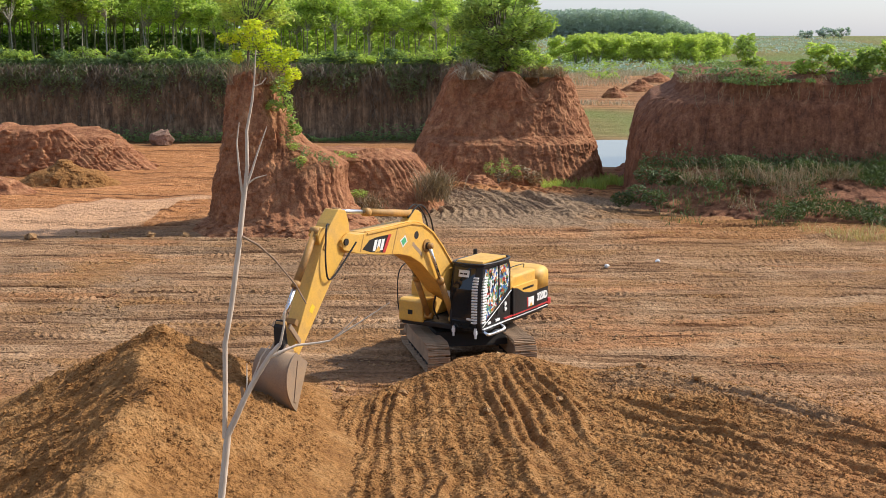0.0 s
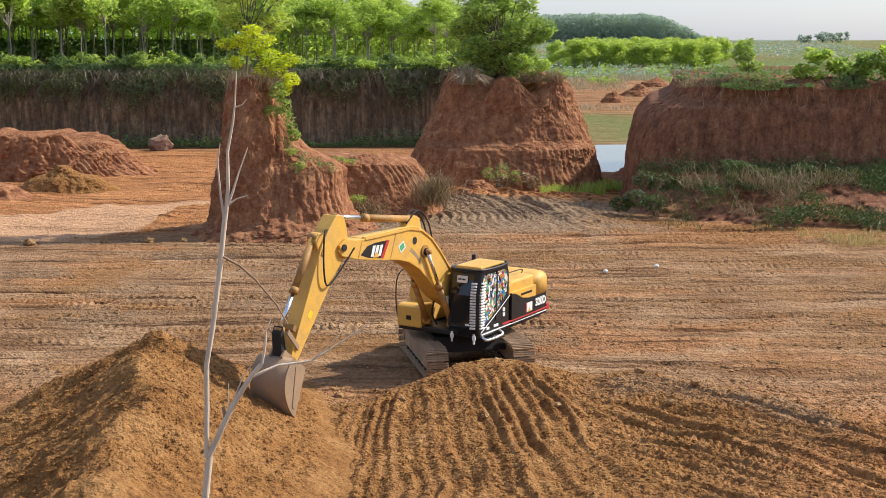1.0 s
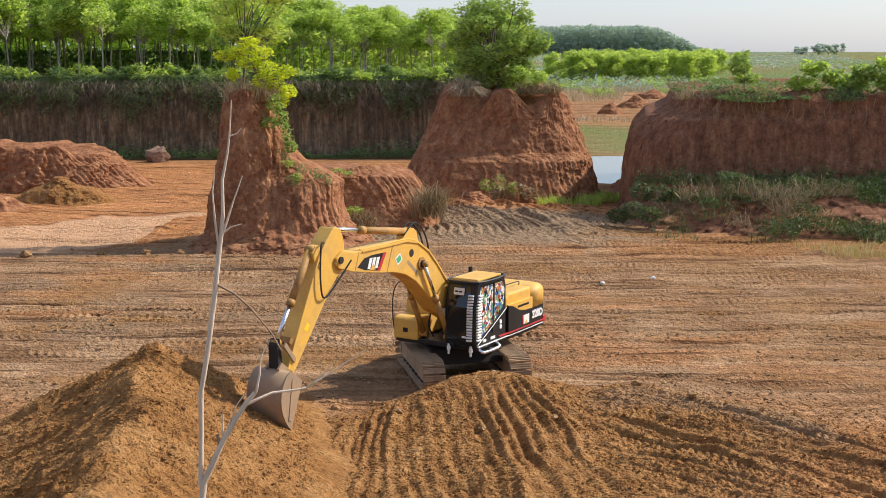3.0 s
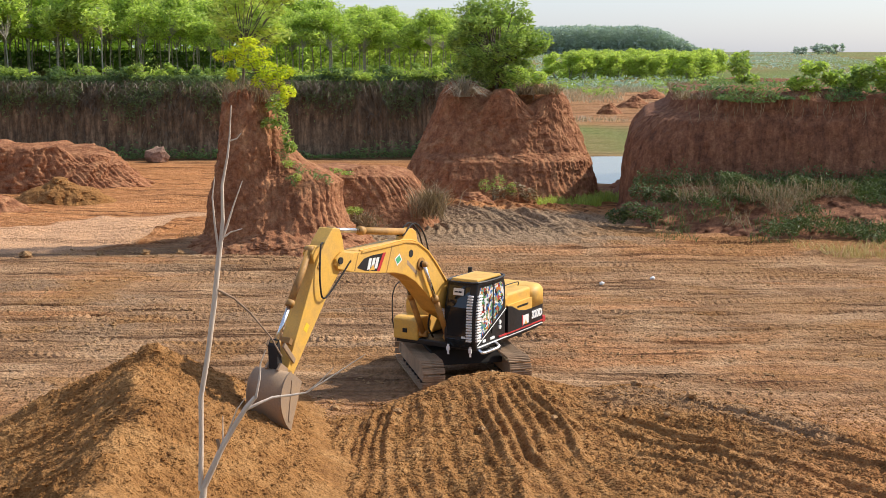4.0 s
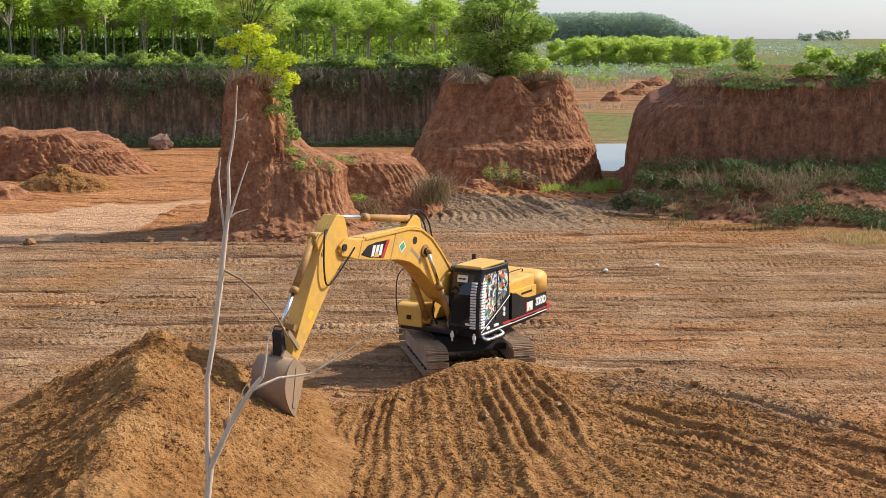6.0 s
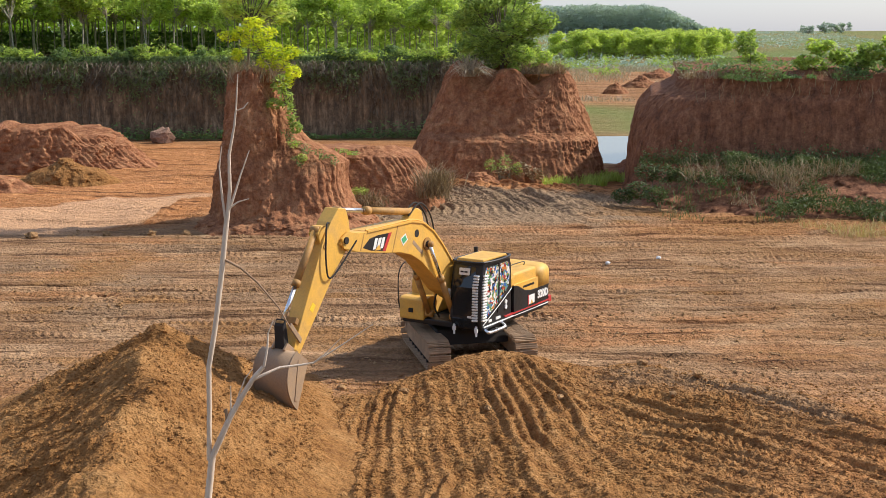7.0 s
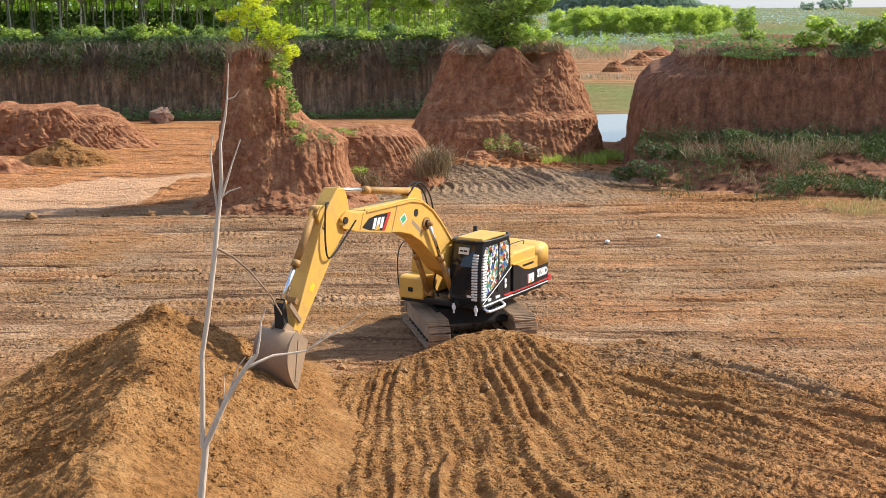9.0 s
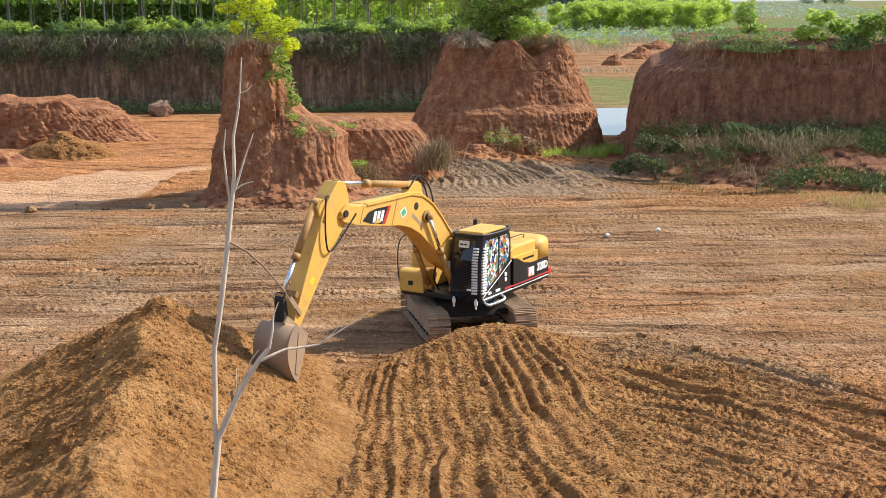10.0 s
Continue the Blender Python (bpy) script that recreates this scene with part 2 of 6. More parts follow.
VINE = foliage("dry_vine", (0.06, 0.052, 0.04), (0.19, 0.15, 0.105), 0.15)
LEAF_CLIFF = foliage("cliff_creeper_leaf", (0.06, 0.095, 0.045), (0.22, 0.29, 0.125), 0.35)
LEAF_SLOPE = foliage("slope_leaf", (0.038, 0.058, 0.02), (0.11, 0.15, 0.048), 0.2)
GRASS = foliage("grass_blade", (0.19, 0.26, 0.05), (0.42, 0.48, 0.12), 0.35)
BARK = bark("pale_bark", (0.22, 0.195, 0.145), (0.48, 0.44, 0.36))
LIMB = bark("grey_brown_bark", (0.09, 0.07, 0.05), (0.22, 0.18, 0.13))
TWIG_BROWN = bark("brown_twig", (0.20, 0.12, 0.075), (0.37, 0.24, 0.15))
TWIG = bark("dry_twig", (0.48, 0.365, 0.28), (0.68, 0.56, 0.45))
WATER = water_material()


# ---- ground: one sheet from the camera's bank to the horizon ----
def valley(y):
    """Height of the open land beyond the pit."""
    return np.interp(y, [0, 108, 120, 165, 200, 260, 400, 800, 2500], [0, -0.15, 0.15, 0.6, 2.4, 3.2, 5.6, 8.0, 8.6])


def lanes(v, seed):
    """Ridges and furrows across v, uneven in width."""
    return vnoise(v * 1.1, seed) * 0.5 + vnoise(v * 2.7, seed + 7) * 0.35 + vnoise(v * 6.1, seed + 13) * 0.2


def pressed(v, along, seed):
    """Crawler passes: strips of shoe prints along a line, with soil squeezed up between them."""
    v = v + 0.10 * vnoise(v * 0.9, along * 0.35, seed + 21) + 0.05 * vnoise(v * 2.2, along * 1.1, seed + 22)
    cell = np.floor(v / 0.62 + 0.5 * vnoise(v * 0.5, seed))
    w = v / 0.62 + 0.5 * vnoise(v * 0.5, seed) - cell
    deep = vnoise(cell * 1.7, seed + 3, 0.2 * along)
    edge = np.abs(w - 0.5) * 2
    ridge = 0.10 * step(0.5, 0.95, edge) * np.clip(0.7 + 0.9 * deep, 0.1, 1.5)
    beat = np.sin(2 * math.pi * (along + 0.37 * cell) / 0.2 + 2.0 * vnoise(v * 2, along * 1.2, seed + 5))
    worn = step(-0.35, 0.35, vnoise(cell * 2.3, 0.3 * along, seed + 9))
    prints = 0.07 * beat * (1 - step(0.55, 0.85, edge)) * worn * step(-0.5, 0.3, vnoise(v * 1.5, along * 1.3, seed + 10))
    furrow = np.sin(2 * math.pi * v / 0.24)
    kept = (0.5 + 0.5 * step(-0.5, 0.2, vnoise(v * 0.8, along * 0.3, seed + 7))) * (0.55 + 0.45 * step(-0.4, 0.3, vnoise(v * 2.5, along * 0.9, seed + 8)))
    groove = 0.062 * furrow * kept
    return ridge + prints + groove + 0.11 * lanes(v * 0.5, seed + 11) + 0.03 * vnoise(v * 3.3, along * 2.6, seed + 12) - 0.05


def ground_height(x, y):
    left = 1 - step(4, 8, x + 1.0 * vnoise(y * 0.1, 3.3))
    plateau = step(111.8, 113.5, y) * left
    far = valley(y)
    z = far * (1 - plateau) + (6.5 + 0.25 * fbm(x * 0.1, y * 0.1, 2.0)) * plateau
    # wheel and track lanes of the pit floor, nearly across the view
    pit = step(30, 34, y) * (1 - step(62, 70, y))
    v = y + 0.055 * x + 0.5 * vnoise(x * 0.12, y * 0.07, 4.0) + 0.16 * vnoise(x * 0.4, y * 0.2, 8.0)
    keep = 0.45 + 0.55 * step(-0.5, 0.4, vnoise(x * 0.13, y * 0.3, 11.0))
    z = z + pit * keep * 0.17 * lanes(v, 2.0)
    z = z - pit * 0.12 * step(0.25, 0.5, vnoise(v * 3.1, 77.0 + 0.02 * x)) * step(-0.2, 0.4, vnoise(x * 0.3, v * 1.1, 79.0))
    cleat = np.sin(2 * math.pi * (x / 0.27 + 1.5 * vnoise(x * 0.15, v * 2.3, 5.0)))
    lane_mask = step(-0.05, 0.2, vnoise(x * 0.12, v * 1.7, 21.0)) * (0.4 + 0.6 * step(-0.3, 0.3, vnoise(x * 0.9, v * 1.5, 23.0)))
    z = z + pit * 0.05 * cleat * lane_mask * step(-0.1, 0.5, vnoise(x * 0.35, v * 1.2, 27.0))
    z = z + pit * (0.03 * fbm(x * 1.3, y * 1.3, 1.0, 3) + 0.02 * fbm(x * 3.5, y * 4.5, 1.5, 3, 0.7))
    # low spread heap before the machine, with furrows fanning out towards the camera
    crest = np.interp(x, [-6, -3, -0.6, 1, 2.5, 4.9, 7.0, 8.8, 11, 14], [29, 29.6, 30.6, 31.2, 31.0, 31.3, 30.2, 28.4, 26.5, 23])
    top = np.interp(x, [-6, -3.5, -2, -1, 0.2, 1.2, 2.2, 2.8, 3.4, 4.9, 8.7, 11, 14], [0.0, 0.05, 0.2, 0.5, 0.8, 0.92, 0.82, 0.66, 0.5, 0.52, 0.45, 0.3, 0.1])
    s = crest - y + 0.25 * vnoise(x * 0.8, y * 0.8, 31.0)
    back = step(-0.55, 0.15, s)
    front = np.interp(s, [0, 1.5, 5, 9, 14], [1, 0.9, 0.45, 0.25, 0.2])
    z = z + top * back * front
    run = np.maximum(s, 0)
    u = (x - 0.06 * s - 0.03 * run * np.maximum(x, 0)) / (1 + 0.05 * run) + 0.12 * vnoise(x * 0.5, y * 0.5, 37.0)
    fan = step(0.1, 1.0, s) * step(-3.2, -1.8, x) * (1 - step(10.5, 13, x)) * step(14, 18, y)
    across = step(2.2, 4.6, x - 0.12 * run)
    z = z + fan * (1 - across) * pressed(u, run, 40.0)
    # second set of passes, running off aslant where the heap flattens out
    aslant = (y + 0.9 * (x - 3)) / 1.35 + 0.035 * (x - 5) ** 2 * 0.5 + 0.15 * vnoise(x * 0.5, y * 0.5, 38.0)
    z = z + fan * across * 0.9 * pressed(aslant, (x - y) / 1.41, 45.0)
    z = z + fan * (0.16 * np.maximum(0, vnoise(x * 0.8, y * 0.8, 58.0) - 0.3) + 0.035 * fbm(x * 2.3, y * 2.3, 59.0, 3))
    near = step(17, 20, y) * (1 - step(31, 33, y))
    z = z + near * (0.07 * fbm(x * 0.7, y * 0.7, 9.0, 4) + 0.022 * fbm(x * 4.5, y * 4.5, 3.0, 3, 0.8))
    # tracked ramp at the foot of the mounds
    ramp_up = step(57, 66, y) * (1 - step(70, 76, y)) * step(-11, -6, x) * (1 - step(6, 11, x))
    z = z + ramp_up * (0.5 + 0.3 * lanes(x * 0.9 + 0.25 * y, 61.0) + 0.1 * np.sin(2 * math.pi * (x + 0.5 * y + vnoise(x * 0.4, y * 0.4, 3.0)) / 0.5))
    # orange haul road with humps on the other side
    road = step(57, 63, y) * (1 - step(98, 106, y)) * (1 - step(-13, -10, x))
    z = z + road * (0.25 * fbm(x * 0.14, y * 0.14, 6.0, 3) + 0.10 * fbm(x * 0.7, y * 0.7, 7.0, 3))
    z = z - 0.7 * (1 - step(0.75, 1.05, np.hypot((x - 17) / 13, (y - 98) / 12)))
    # the bank on which the camera stands
    z = z + 7.2 * (1 - step(2.6, 8.5, y))
    z = z + step(110, 118, y) * 0.4 * fbm(x * 0.03, y * 0.03, 9.0, 3)
    return z


def spaced(lo, hi, d, far_lo, far_hi, grow=1.22):
    mid = list(np.arange(lo, hi, d))
    up, s = [mid[-1]], d
    while up[-1] < far_hi:
        s *= grow
        up.append(up[-1] + s)
    down, s = [mid[0]], d
    while down[-1] > far_lo:
        s *= grow
        down.append(down[-1] - s)
    return np.array(down[:0:-1] + mid + up[1:])


def build_ground():
    xs = spaced(-15.5, 15.5, 0.046, -1800, 1800, 1.07)
    ys = np.concatenate([spaced(17, 18, 0.07, -400, 18, 1.2)[:-1], np.arange(18, 21, 0.15), np.arange(21.0, 31.6, 0.048), np.arange(31.6, 40, 0.07), np.arange(40, 72, 0.13), np.arange(72, 130, 0.8), spaced(130, 132, 1.0, 130, 3000, 1.12)])
    ys = np.unique(ys)
    x, y = np.meshgrid(xs, ys)
    z = ground_height(x, y)
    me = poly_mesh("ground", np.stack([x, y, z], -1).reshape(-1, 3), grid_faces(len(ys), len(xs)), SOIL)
    orange = (1 - step(-14, -8, x - 0.35 * (y - 62))) * step(56, 59, y + 1.5 * vnoise(x * 0.3, y * 0.3, 71.0)) * (1 - step(100, 112, y))
    orange = np.maximum(orange, step(66, 70, y) * (1 - step(78, 90, y)) * step(-12, -9, x))
    orange = np.maximum(orange, 0.55 * step(0.3, 0.9, fbm(x * 0.22, y * 0.5, 72.0, 3)) * step(30, 36, y) * (1 - step(60, 70, y)))
    orange = np.maximum(orange, 0.35 * (1 - step(31, 33, y)))
    foot = step(52.8, 56.0, y + 1.2 * vnoise(x * 0.5, y * 0.5, 83.0)) * (1 - step(62, 66, y)) * step(6.0, 9.0, x + 1.5 * vnoise(x * 0.3, y * 0.6, 84.0))
    orange = np.maximum(orange, 0.6 * foot)
    red = step(140, 150, y) * (1 - step(205, 225, y + 8 * vnoise(x * 0.05, y * 0.05))) * step(5, 12, x)
    orange = np.maximum(orange, 0.4 * red)
    grey = step(57, 60, y + vnoise(x, y)) * (1 - step(66, 69, y)) * step(-11, -8, x) * (1 - step(8, 12, x))
    grey = np.maximum(grey, 0.45 * step(0.3, 0.8, fbm(x * 0.18, y * 0.4, 74.0, 3)) * step(32, 36, y) * (1 - step(58, 64, y)))
    grass = step(106, 118, y) * (1 - red)
    upper_y = np.interp(x, [-22.6, -20.3, -19.5, -17.9, -15.9, -13.7], [63.1, 65.2, 67.5, 71.0, 72.3, 72.8]) + 0.8 * vnoise(x * 0.3, y * 0.3, 91.0)
    lower_y = np.interp(x, [-19.7, -16.4, -14.6, -14.4, -14.6, -13.5], [55.0, 56.6, 59.8, 64.2, 69.2, 71.8]) + 0.8 * vnoise(x * 0.4, y * 0.3, 93.0)
    grass = np.maximum(grass, 0.8 * (1 - step(6, 12, y)))
    lane = step(-0.6, 0.8, upper_y - y) * step(-0.5, 0.7, y - lower_y)
    pale = lane * (1 - step(-13.0, -11.5, x)) * step(54.5, 56, y)
    crest = np.interp(x, [-6, -3, -0.6, 1, 2.5, 4.9, 7.0, 8.8, 11, 14], [29, 29.6, 30.6, 31.2, 31.0, 31.3, 30.2, 28.4, 26.5, 23])
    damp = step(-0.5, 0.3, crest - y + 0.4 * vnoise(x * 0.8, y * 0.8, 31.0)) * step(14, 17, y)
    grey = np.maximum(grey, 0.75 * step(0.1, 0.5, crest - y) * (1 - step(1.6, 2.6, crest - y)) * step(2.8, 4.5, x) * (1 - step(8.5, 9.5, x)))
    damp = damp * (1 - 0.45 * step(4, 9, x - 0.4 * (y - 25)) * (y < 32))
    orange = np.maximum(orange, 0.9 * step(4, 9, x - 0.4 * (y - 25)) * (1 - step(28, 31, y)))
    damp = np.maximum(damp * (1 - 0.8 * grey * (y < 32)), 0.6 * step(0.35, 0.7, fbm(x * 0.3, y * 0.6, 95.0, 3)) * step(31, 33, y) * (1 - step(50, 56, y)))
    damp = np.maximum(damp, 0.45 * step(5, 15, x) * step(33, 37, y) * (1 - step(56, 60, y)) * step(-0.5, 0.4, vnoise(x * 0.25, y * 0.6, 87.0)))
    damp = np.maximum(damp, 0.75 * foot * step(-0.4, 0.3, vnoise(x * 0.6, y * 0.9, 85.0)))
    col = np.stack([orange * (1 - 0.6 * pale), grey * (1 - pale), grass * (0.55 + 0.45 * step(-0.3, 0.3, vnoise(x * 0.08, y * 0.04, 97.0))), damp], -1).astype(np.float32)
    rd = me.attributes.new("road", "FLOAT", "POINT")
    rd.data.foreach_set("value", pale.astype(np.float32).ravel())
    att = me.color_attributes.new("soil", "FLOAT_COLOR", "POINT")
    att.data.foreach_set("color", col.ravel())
    return tagged(new("ground", me), "tan and red laterite pit floor with machine track marks", "ground", kind="structure")


build_ground()

pond = bmesh.new()
bmesh.ops.create_grid(pond, x_segments=24, y_segments=24, size=1.0)
for vtx in pond.verts:
    a, b = vtx.co.x, vtx.co.y
    r = math.hypot(a, b) or 1
    k = max(abs(a), abs(b)) / r
    vtx.co = (17 + a * k * 13.4, 98 + b * k * 12.4, -0.14)
tagged(part("water", pond, WATER, None), "still pale pond water reflecting the sky", "water", kind="structure")


# ---- earth mounds and banks: stacked rings with dug, fluted sides ----
def rings_mesh(name, rings, mat, around=360, levels=130, rough=0.35, flute=0.1, period=0.42, seed=0.0, cap=0.4, shear=0.0, fluted=(-9.0, 99.0)):
    """rings: (z, cx, cy, rx, ry, squareness), bottom to top; the top is closed by an uneven cap."""
    r = np.array(rings, float)
    t0 = np.linspace(0, 1, len(r))
    t = np.linspace(0, 1, levels)
    q = np.stack([np.interp(t, t0, r[:, k]) for k in range(6)], 1)
    for _ in range(3):
        q[1:-1] = 0.25 * q[:-2] + 0.5 * q[1:-1] + 0.25 * q[2:]
    th = np.linspace(0, 2 * math.pi, around, endpoint=False)
    c, s = np.cos(th), np.sin(th)
    e = 2 / q[:, 5:6]
    ox, oy = np.sign(c) * np.abs(c) ** e * q[:, 3:4], np.sign(s) * np.abs(s) ** e * q[:, 4:5]
    x, y, z = q[:, 1:2] + ox, q[:, 2:3] + oy, np.repeat(q[:, :1], around, 1)
    size = np.hypot(ox, oy) + 1e-6
    nx, ny = ox / size, oy / size
    along = th * (q[:, 3].mean() + q[:, 4].mean()) / 2
    wob = along[None, :] + 0.13 * vnoise(x * 0.6, z * 0.8, seed + 3)
    band = np.floor(z / 2.4 + 0.8 * vnoise(x * 0.5, y * 0.5, seed + 40))
    wob = wob + 0.37 * band * period + 0.12 * z
    within = np.abs((z / 2.4 + 0.8 * vnoise(x * 0.5, y * 0.5, seed + 40)) - band - 0.5)
    fl = (np.abs(np.sin(math.pi * wob / period)) - 0.5) * (1 - step(0.3, 0.5, within))
    fl = fl * step(-0.45, 0.35, fbm(x * 0.35 + seed, z * 0.5, y * 0.35, 2))
    fl = fl * step(fluted[0] - 0.3, fluted[0] + 0.3, z) * (1 - step(fluted[1] - 0.25, fluted[1] + 0.25, z))
    d = rough * (0.6 * fbm(x * 0.35, y * 0.35, z * 0.3 + seed, 3) + 0.35 * fbm(x * 1.1, y * 1.1, z * 0.9 + seed, 4)) + flute * fl
    d = d + rough * 0.3 * np.abs(fbm(x * 0.9, y * 0.9, z * 0.15 + seed + 9, 3)) - rough * 0.14 * np.abs(fbm(x * 2.2, y * 2.2, z * 1.8 + seed + 4, 3, 0.6))
    d = d + rough * (0.2 * fbm(x * 3.5, y * 3.5, z * 2.8 + seed, 3, 0.7) - 0.22 * np.abs(fbm(x * 4.6, y * 4.6, z * 4.0 + seed + 8, 2, 0.6)) + 0.3 * fbm(x * 2.4, y * 2.4, z * 0.25 + seed + 6, 2))
    x, y = x + nx * d, y + ny * d
    z = z + step(0.55, 1.0, t)[:, None] * cap * fbm(x * 0.55, y * 0.55, seed + 21, 3)
    x = x + shear * (y - 67.5)
    rows = [np.stack([x, y, z], -1)]
    for k in (0.93, 0.8, 0.6, 0.35, 0.02):
        px, py = q[-1, 1] + shear * (q[-1, 2] - 67.5) + (x[-1] - q[-1, 1] - shear * (q[-1, 2] - 67.5)) * k, q[-1, 2] + (y[-1] - q[-1, 2]) * k
        pz = q[-1, 0] + 0.12 + cap * fbm(px * 0.55, py * 0.55, seed + 21, 3)
        rows.append(np.stack([px, py, pz], -1)[None])
    p = np.concatenate(rows, 0)
    return p.reshape(-1, 3), grid_faces(len(p), around, True)


def earth_thing(name, pieces, mat, label, category, kind=""):
    vs, fs, n = [], [], 0
    for v, f in pieces:
        vs.append(v)
        fs.append(f + n)
        n += len(v)
    return tagged(new(name, poly_mesh(name, np.concatenate(vs), np.concatenate(fs), mat)), label, category, kind=kind)


# tall narrow pillar with a lower shelf running out from it
earth_thing("earth_mound", [
    rings_mesh("pillar", [(-0.4, -8.5, 59.2, 2.75, 3.6, 2.4), (0.8, -8.65, 59.2, 2.45, 3.2, 2.4), (2.0, -8.8, 59.1, 2.1, 2.8, 2.3), (3.4, -8.95, 59.0, 1.65, 2.3, 2.2), (4.6, -9.05, 58.9, 1.35, 1.95, 2.2), (5.8, -9.1, 58.8, 1.2, 1.65, 2.3), (6.7, -9.1, 58.8, 1.05, 1.5, 2.4)], RED_EARTH, around=440, seed=1.0, flute=0.05, period=0.3, rough=0.3),
    rings_mesh("spur", [(-0.4, -6.75, 58.6, 2.75, 3.4, 2.4), (0.9, -6.85, 58.7, 2.3, 2.8, 2.4), (2.0, -6.9, 58.8, 2.05, 2.45, 2.5), (2.9, -6.85, 58.9, 2.05, 2.1, 2.5), (3.3, -7.05, 58.9, 1.8, 1.75, 2.3), (3.7, -7.4, 58.9, 1.4, 1.4, 2.1), (4.2, -7.9, 58.9, 1.0, 1.15, 2), (5.3, -8.3, 58.9, 0.8, 0.9, 2)], RED_EARTH, around=520, levels=150, seed=3.0, flute=0.12, period=0.34, cap=0.2, rough=0.2, fluted=(0.3, 3.1)),
    rings_mesh("shelf", [(-0.4, -4.1, 64.2, 4.4, 3.4, 3.0), (0.7, -4.3, 64.4, 4.0, 2.8, 3.0), (1.5, -4.45, 64.5, 3.75, 2.4, 3.0), (2.2, -4.6, 64.6, 3.5, 2.25, 3.0), (2.7, -4.8, 64.6, 3.3, 2.0, 2.8), (3.0, -5.2, 64.7, 2.7, 1.5, 2.4)], RED_EARTH, around=600, levels=110, seed=5.0, flute=0.12, period=0.36, cap=0.15, rough=0.2, fluted=(0.5, 2.7)),
    rings_mesh("talus", [(-0.4, -7.4, 58.4, 4.7, 4.4, 2.2), (0.15, -7.35, 58.5, 4.1, 3.8, 2.2), (0.5, -7.3, 58.6, 3.6, 3.3, 2.2), (1.0, -7.2, 58.8, 2.8, 2.7, 2.2)], RED_EARTH, around=420, levels=60, seed=7.0, flute=0.0, cap=0.2, rough=0.4),
], RED_EARTH, "tall red earth pillar with a fluted lower shelf", "earth mound")
earth_thing("earth_mound", [
    rings_mesh("mound", [(-0.4, 3.6, 78.5, 6.45, 5.0, 2.4), (1.2, 3.6, 78.6, 5.95, 4.5, 2.5), (2.4, 3.7, 78.7, 5.55, 4.15, 2.6), (2.9, 3.7, 78.8, 5.2, 3.6, 2.6), (4.6, 3.75, 79, 4.5, 3.1, 2.5), (5.6, 3.85, 79, 4.0, 2.9, 2.5), (6.3, 3.95, 79, 3.7, 2.7, 2.6)], RED_EARTH, around=700, levels=170, seed=12.0, flute=0.1, period=0.34, rough=0.27, cap=0.95, fluted=(-0.2, 2.5)),
], RED_EARTH, "steep red earth mound standing alone in the pit", "earth mound")
earth_thing("earth_mound", [
    rings_mesh("small", [(-0.3, 1.9, 71.5, 1.8, 1.2, 2), (0.35, 1.8, 71.6, 1.2, 0.8, 2), (0.9, 1.7, 71.6, 0.35, 0.3, 2)], RED_EARTH, around=160, levels=40, seed=14.0, flute=0.0, rough=0.4, cap=0.2),
], RED_EARTH, "small heap of loose red earth", "earth mound")
earth_thing("earth_bank", [
    rings_mesh("bank", [(-0.4, 40, 82, 30.5, 15.6, 7), (2.5, 40, 82, 30.3, 15.2, 7), (4.0, 40, 82, 29.9, 15.0, 7), (5.2, 40, 82, 29.0, 14.8, 7), (5.7, 40, 82, 27.6, 14.6, 7), (6.6, 40, 82, 27.2, 14.5, 7)], RED_BANK, around=1000, levels=70, seed=21.0, flute=0.04, period=0.5, rough=0.28, cap=0.3, shear=0.16),
], RED_BANK, "dark red cut earth bank with a weedy top", "earth bank", kind="structure")
earth_thing("earth_slope", [
    rings_mesh("apron", [(-0.3, 40, 80, 31, 22, 4), (0.6, 40, 80, 30.2, 19.4, 4), (1.5, 40, 80, 29.5, 16.8, 4), (2.0, 40, 80, 28.6, 14.5, 4)], RED_BANK, around=700, levels=40, seed=25.0, flute=0.0, rough=0.7, cap=0.2, shear=0.16),
], RED_BANK, "fallen earth slope at the foot of the bank", "earth slope", kind="structure")


earth_thing("earth_mound", [
    rings_mesh("mound", [(-0.3, -23.0, 76.5, 3.2, 1.8, 2), (0.6, -23.2, 76.5, 2.0, 1.1, 2), (1.15, -23.4, 76.5, 0.5, 0.3, 2)], HEAP_EARTH, around=160, levels=40, seed=37.0, flute=0.0, rough=0.35, cap=0.2),
], HEAP_EARTH, "small ochre earth heap beside the haul road", "earth mound")
earth_thing("earth_mound", [
    rings_mesh("mound", [(-0.3, -26.4, 72.5, 2.6, 1.6, 2), (0.5, -26.6, 72.5, 1.5, 0.9, 2), (1.0, -26.8, 72.5, 0.4, 0.3, 2)], RED_EARTH, around=160, levels=40, seed=39.0, flute=0.0, rough=0.35, cap=0.2),
], RED_EARTH, "small orange earth heap beside the haul road", "earth mound")


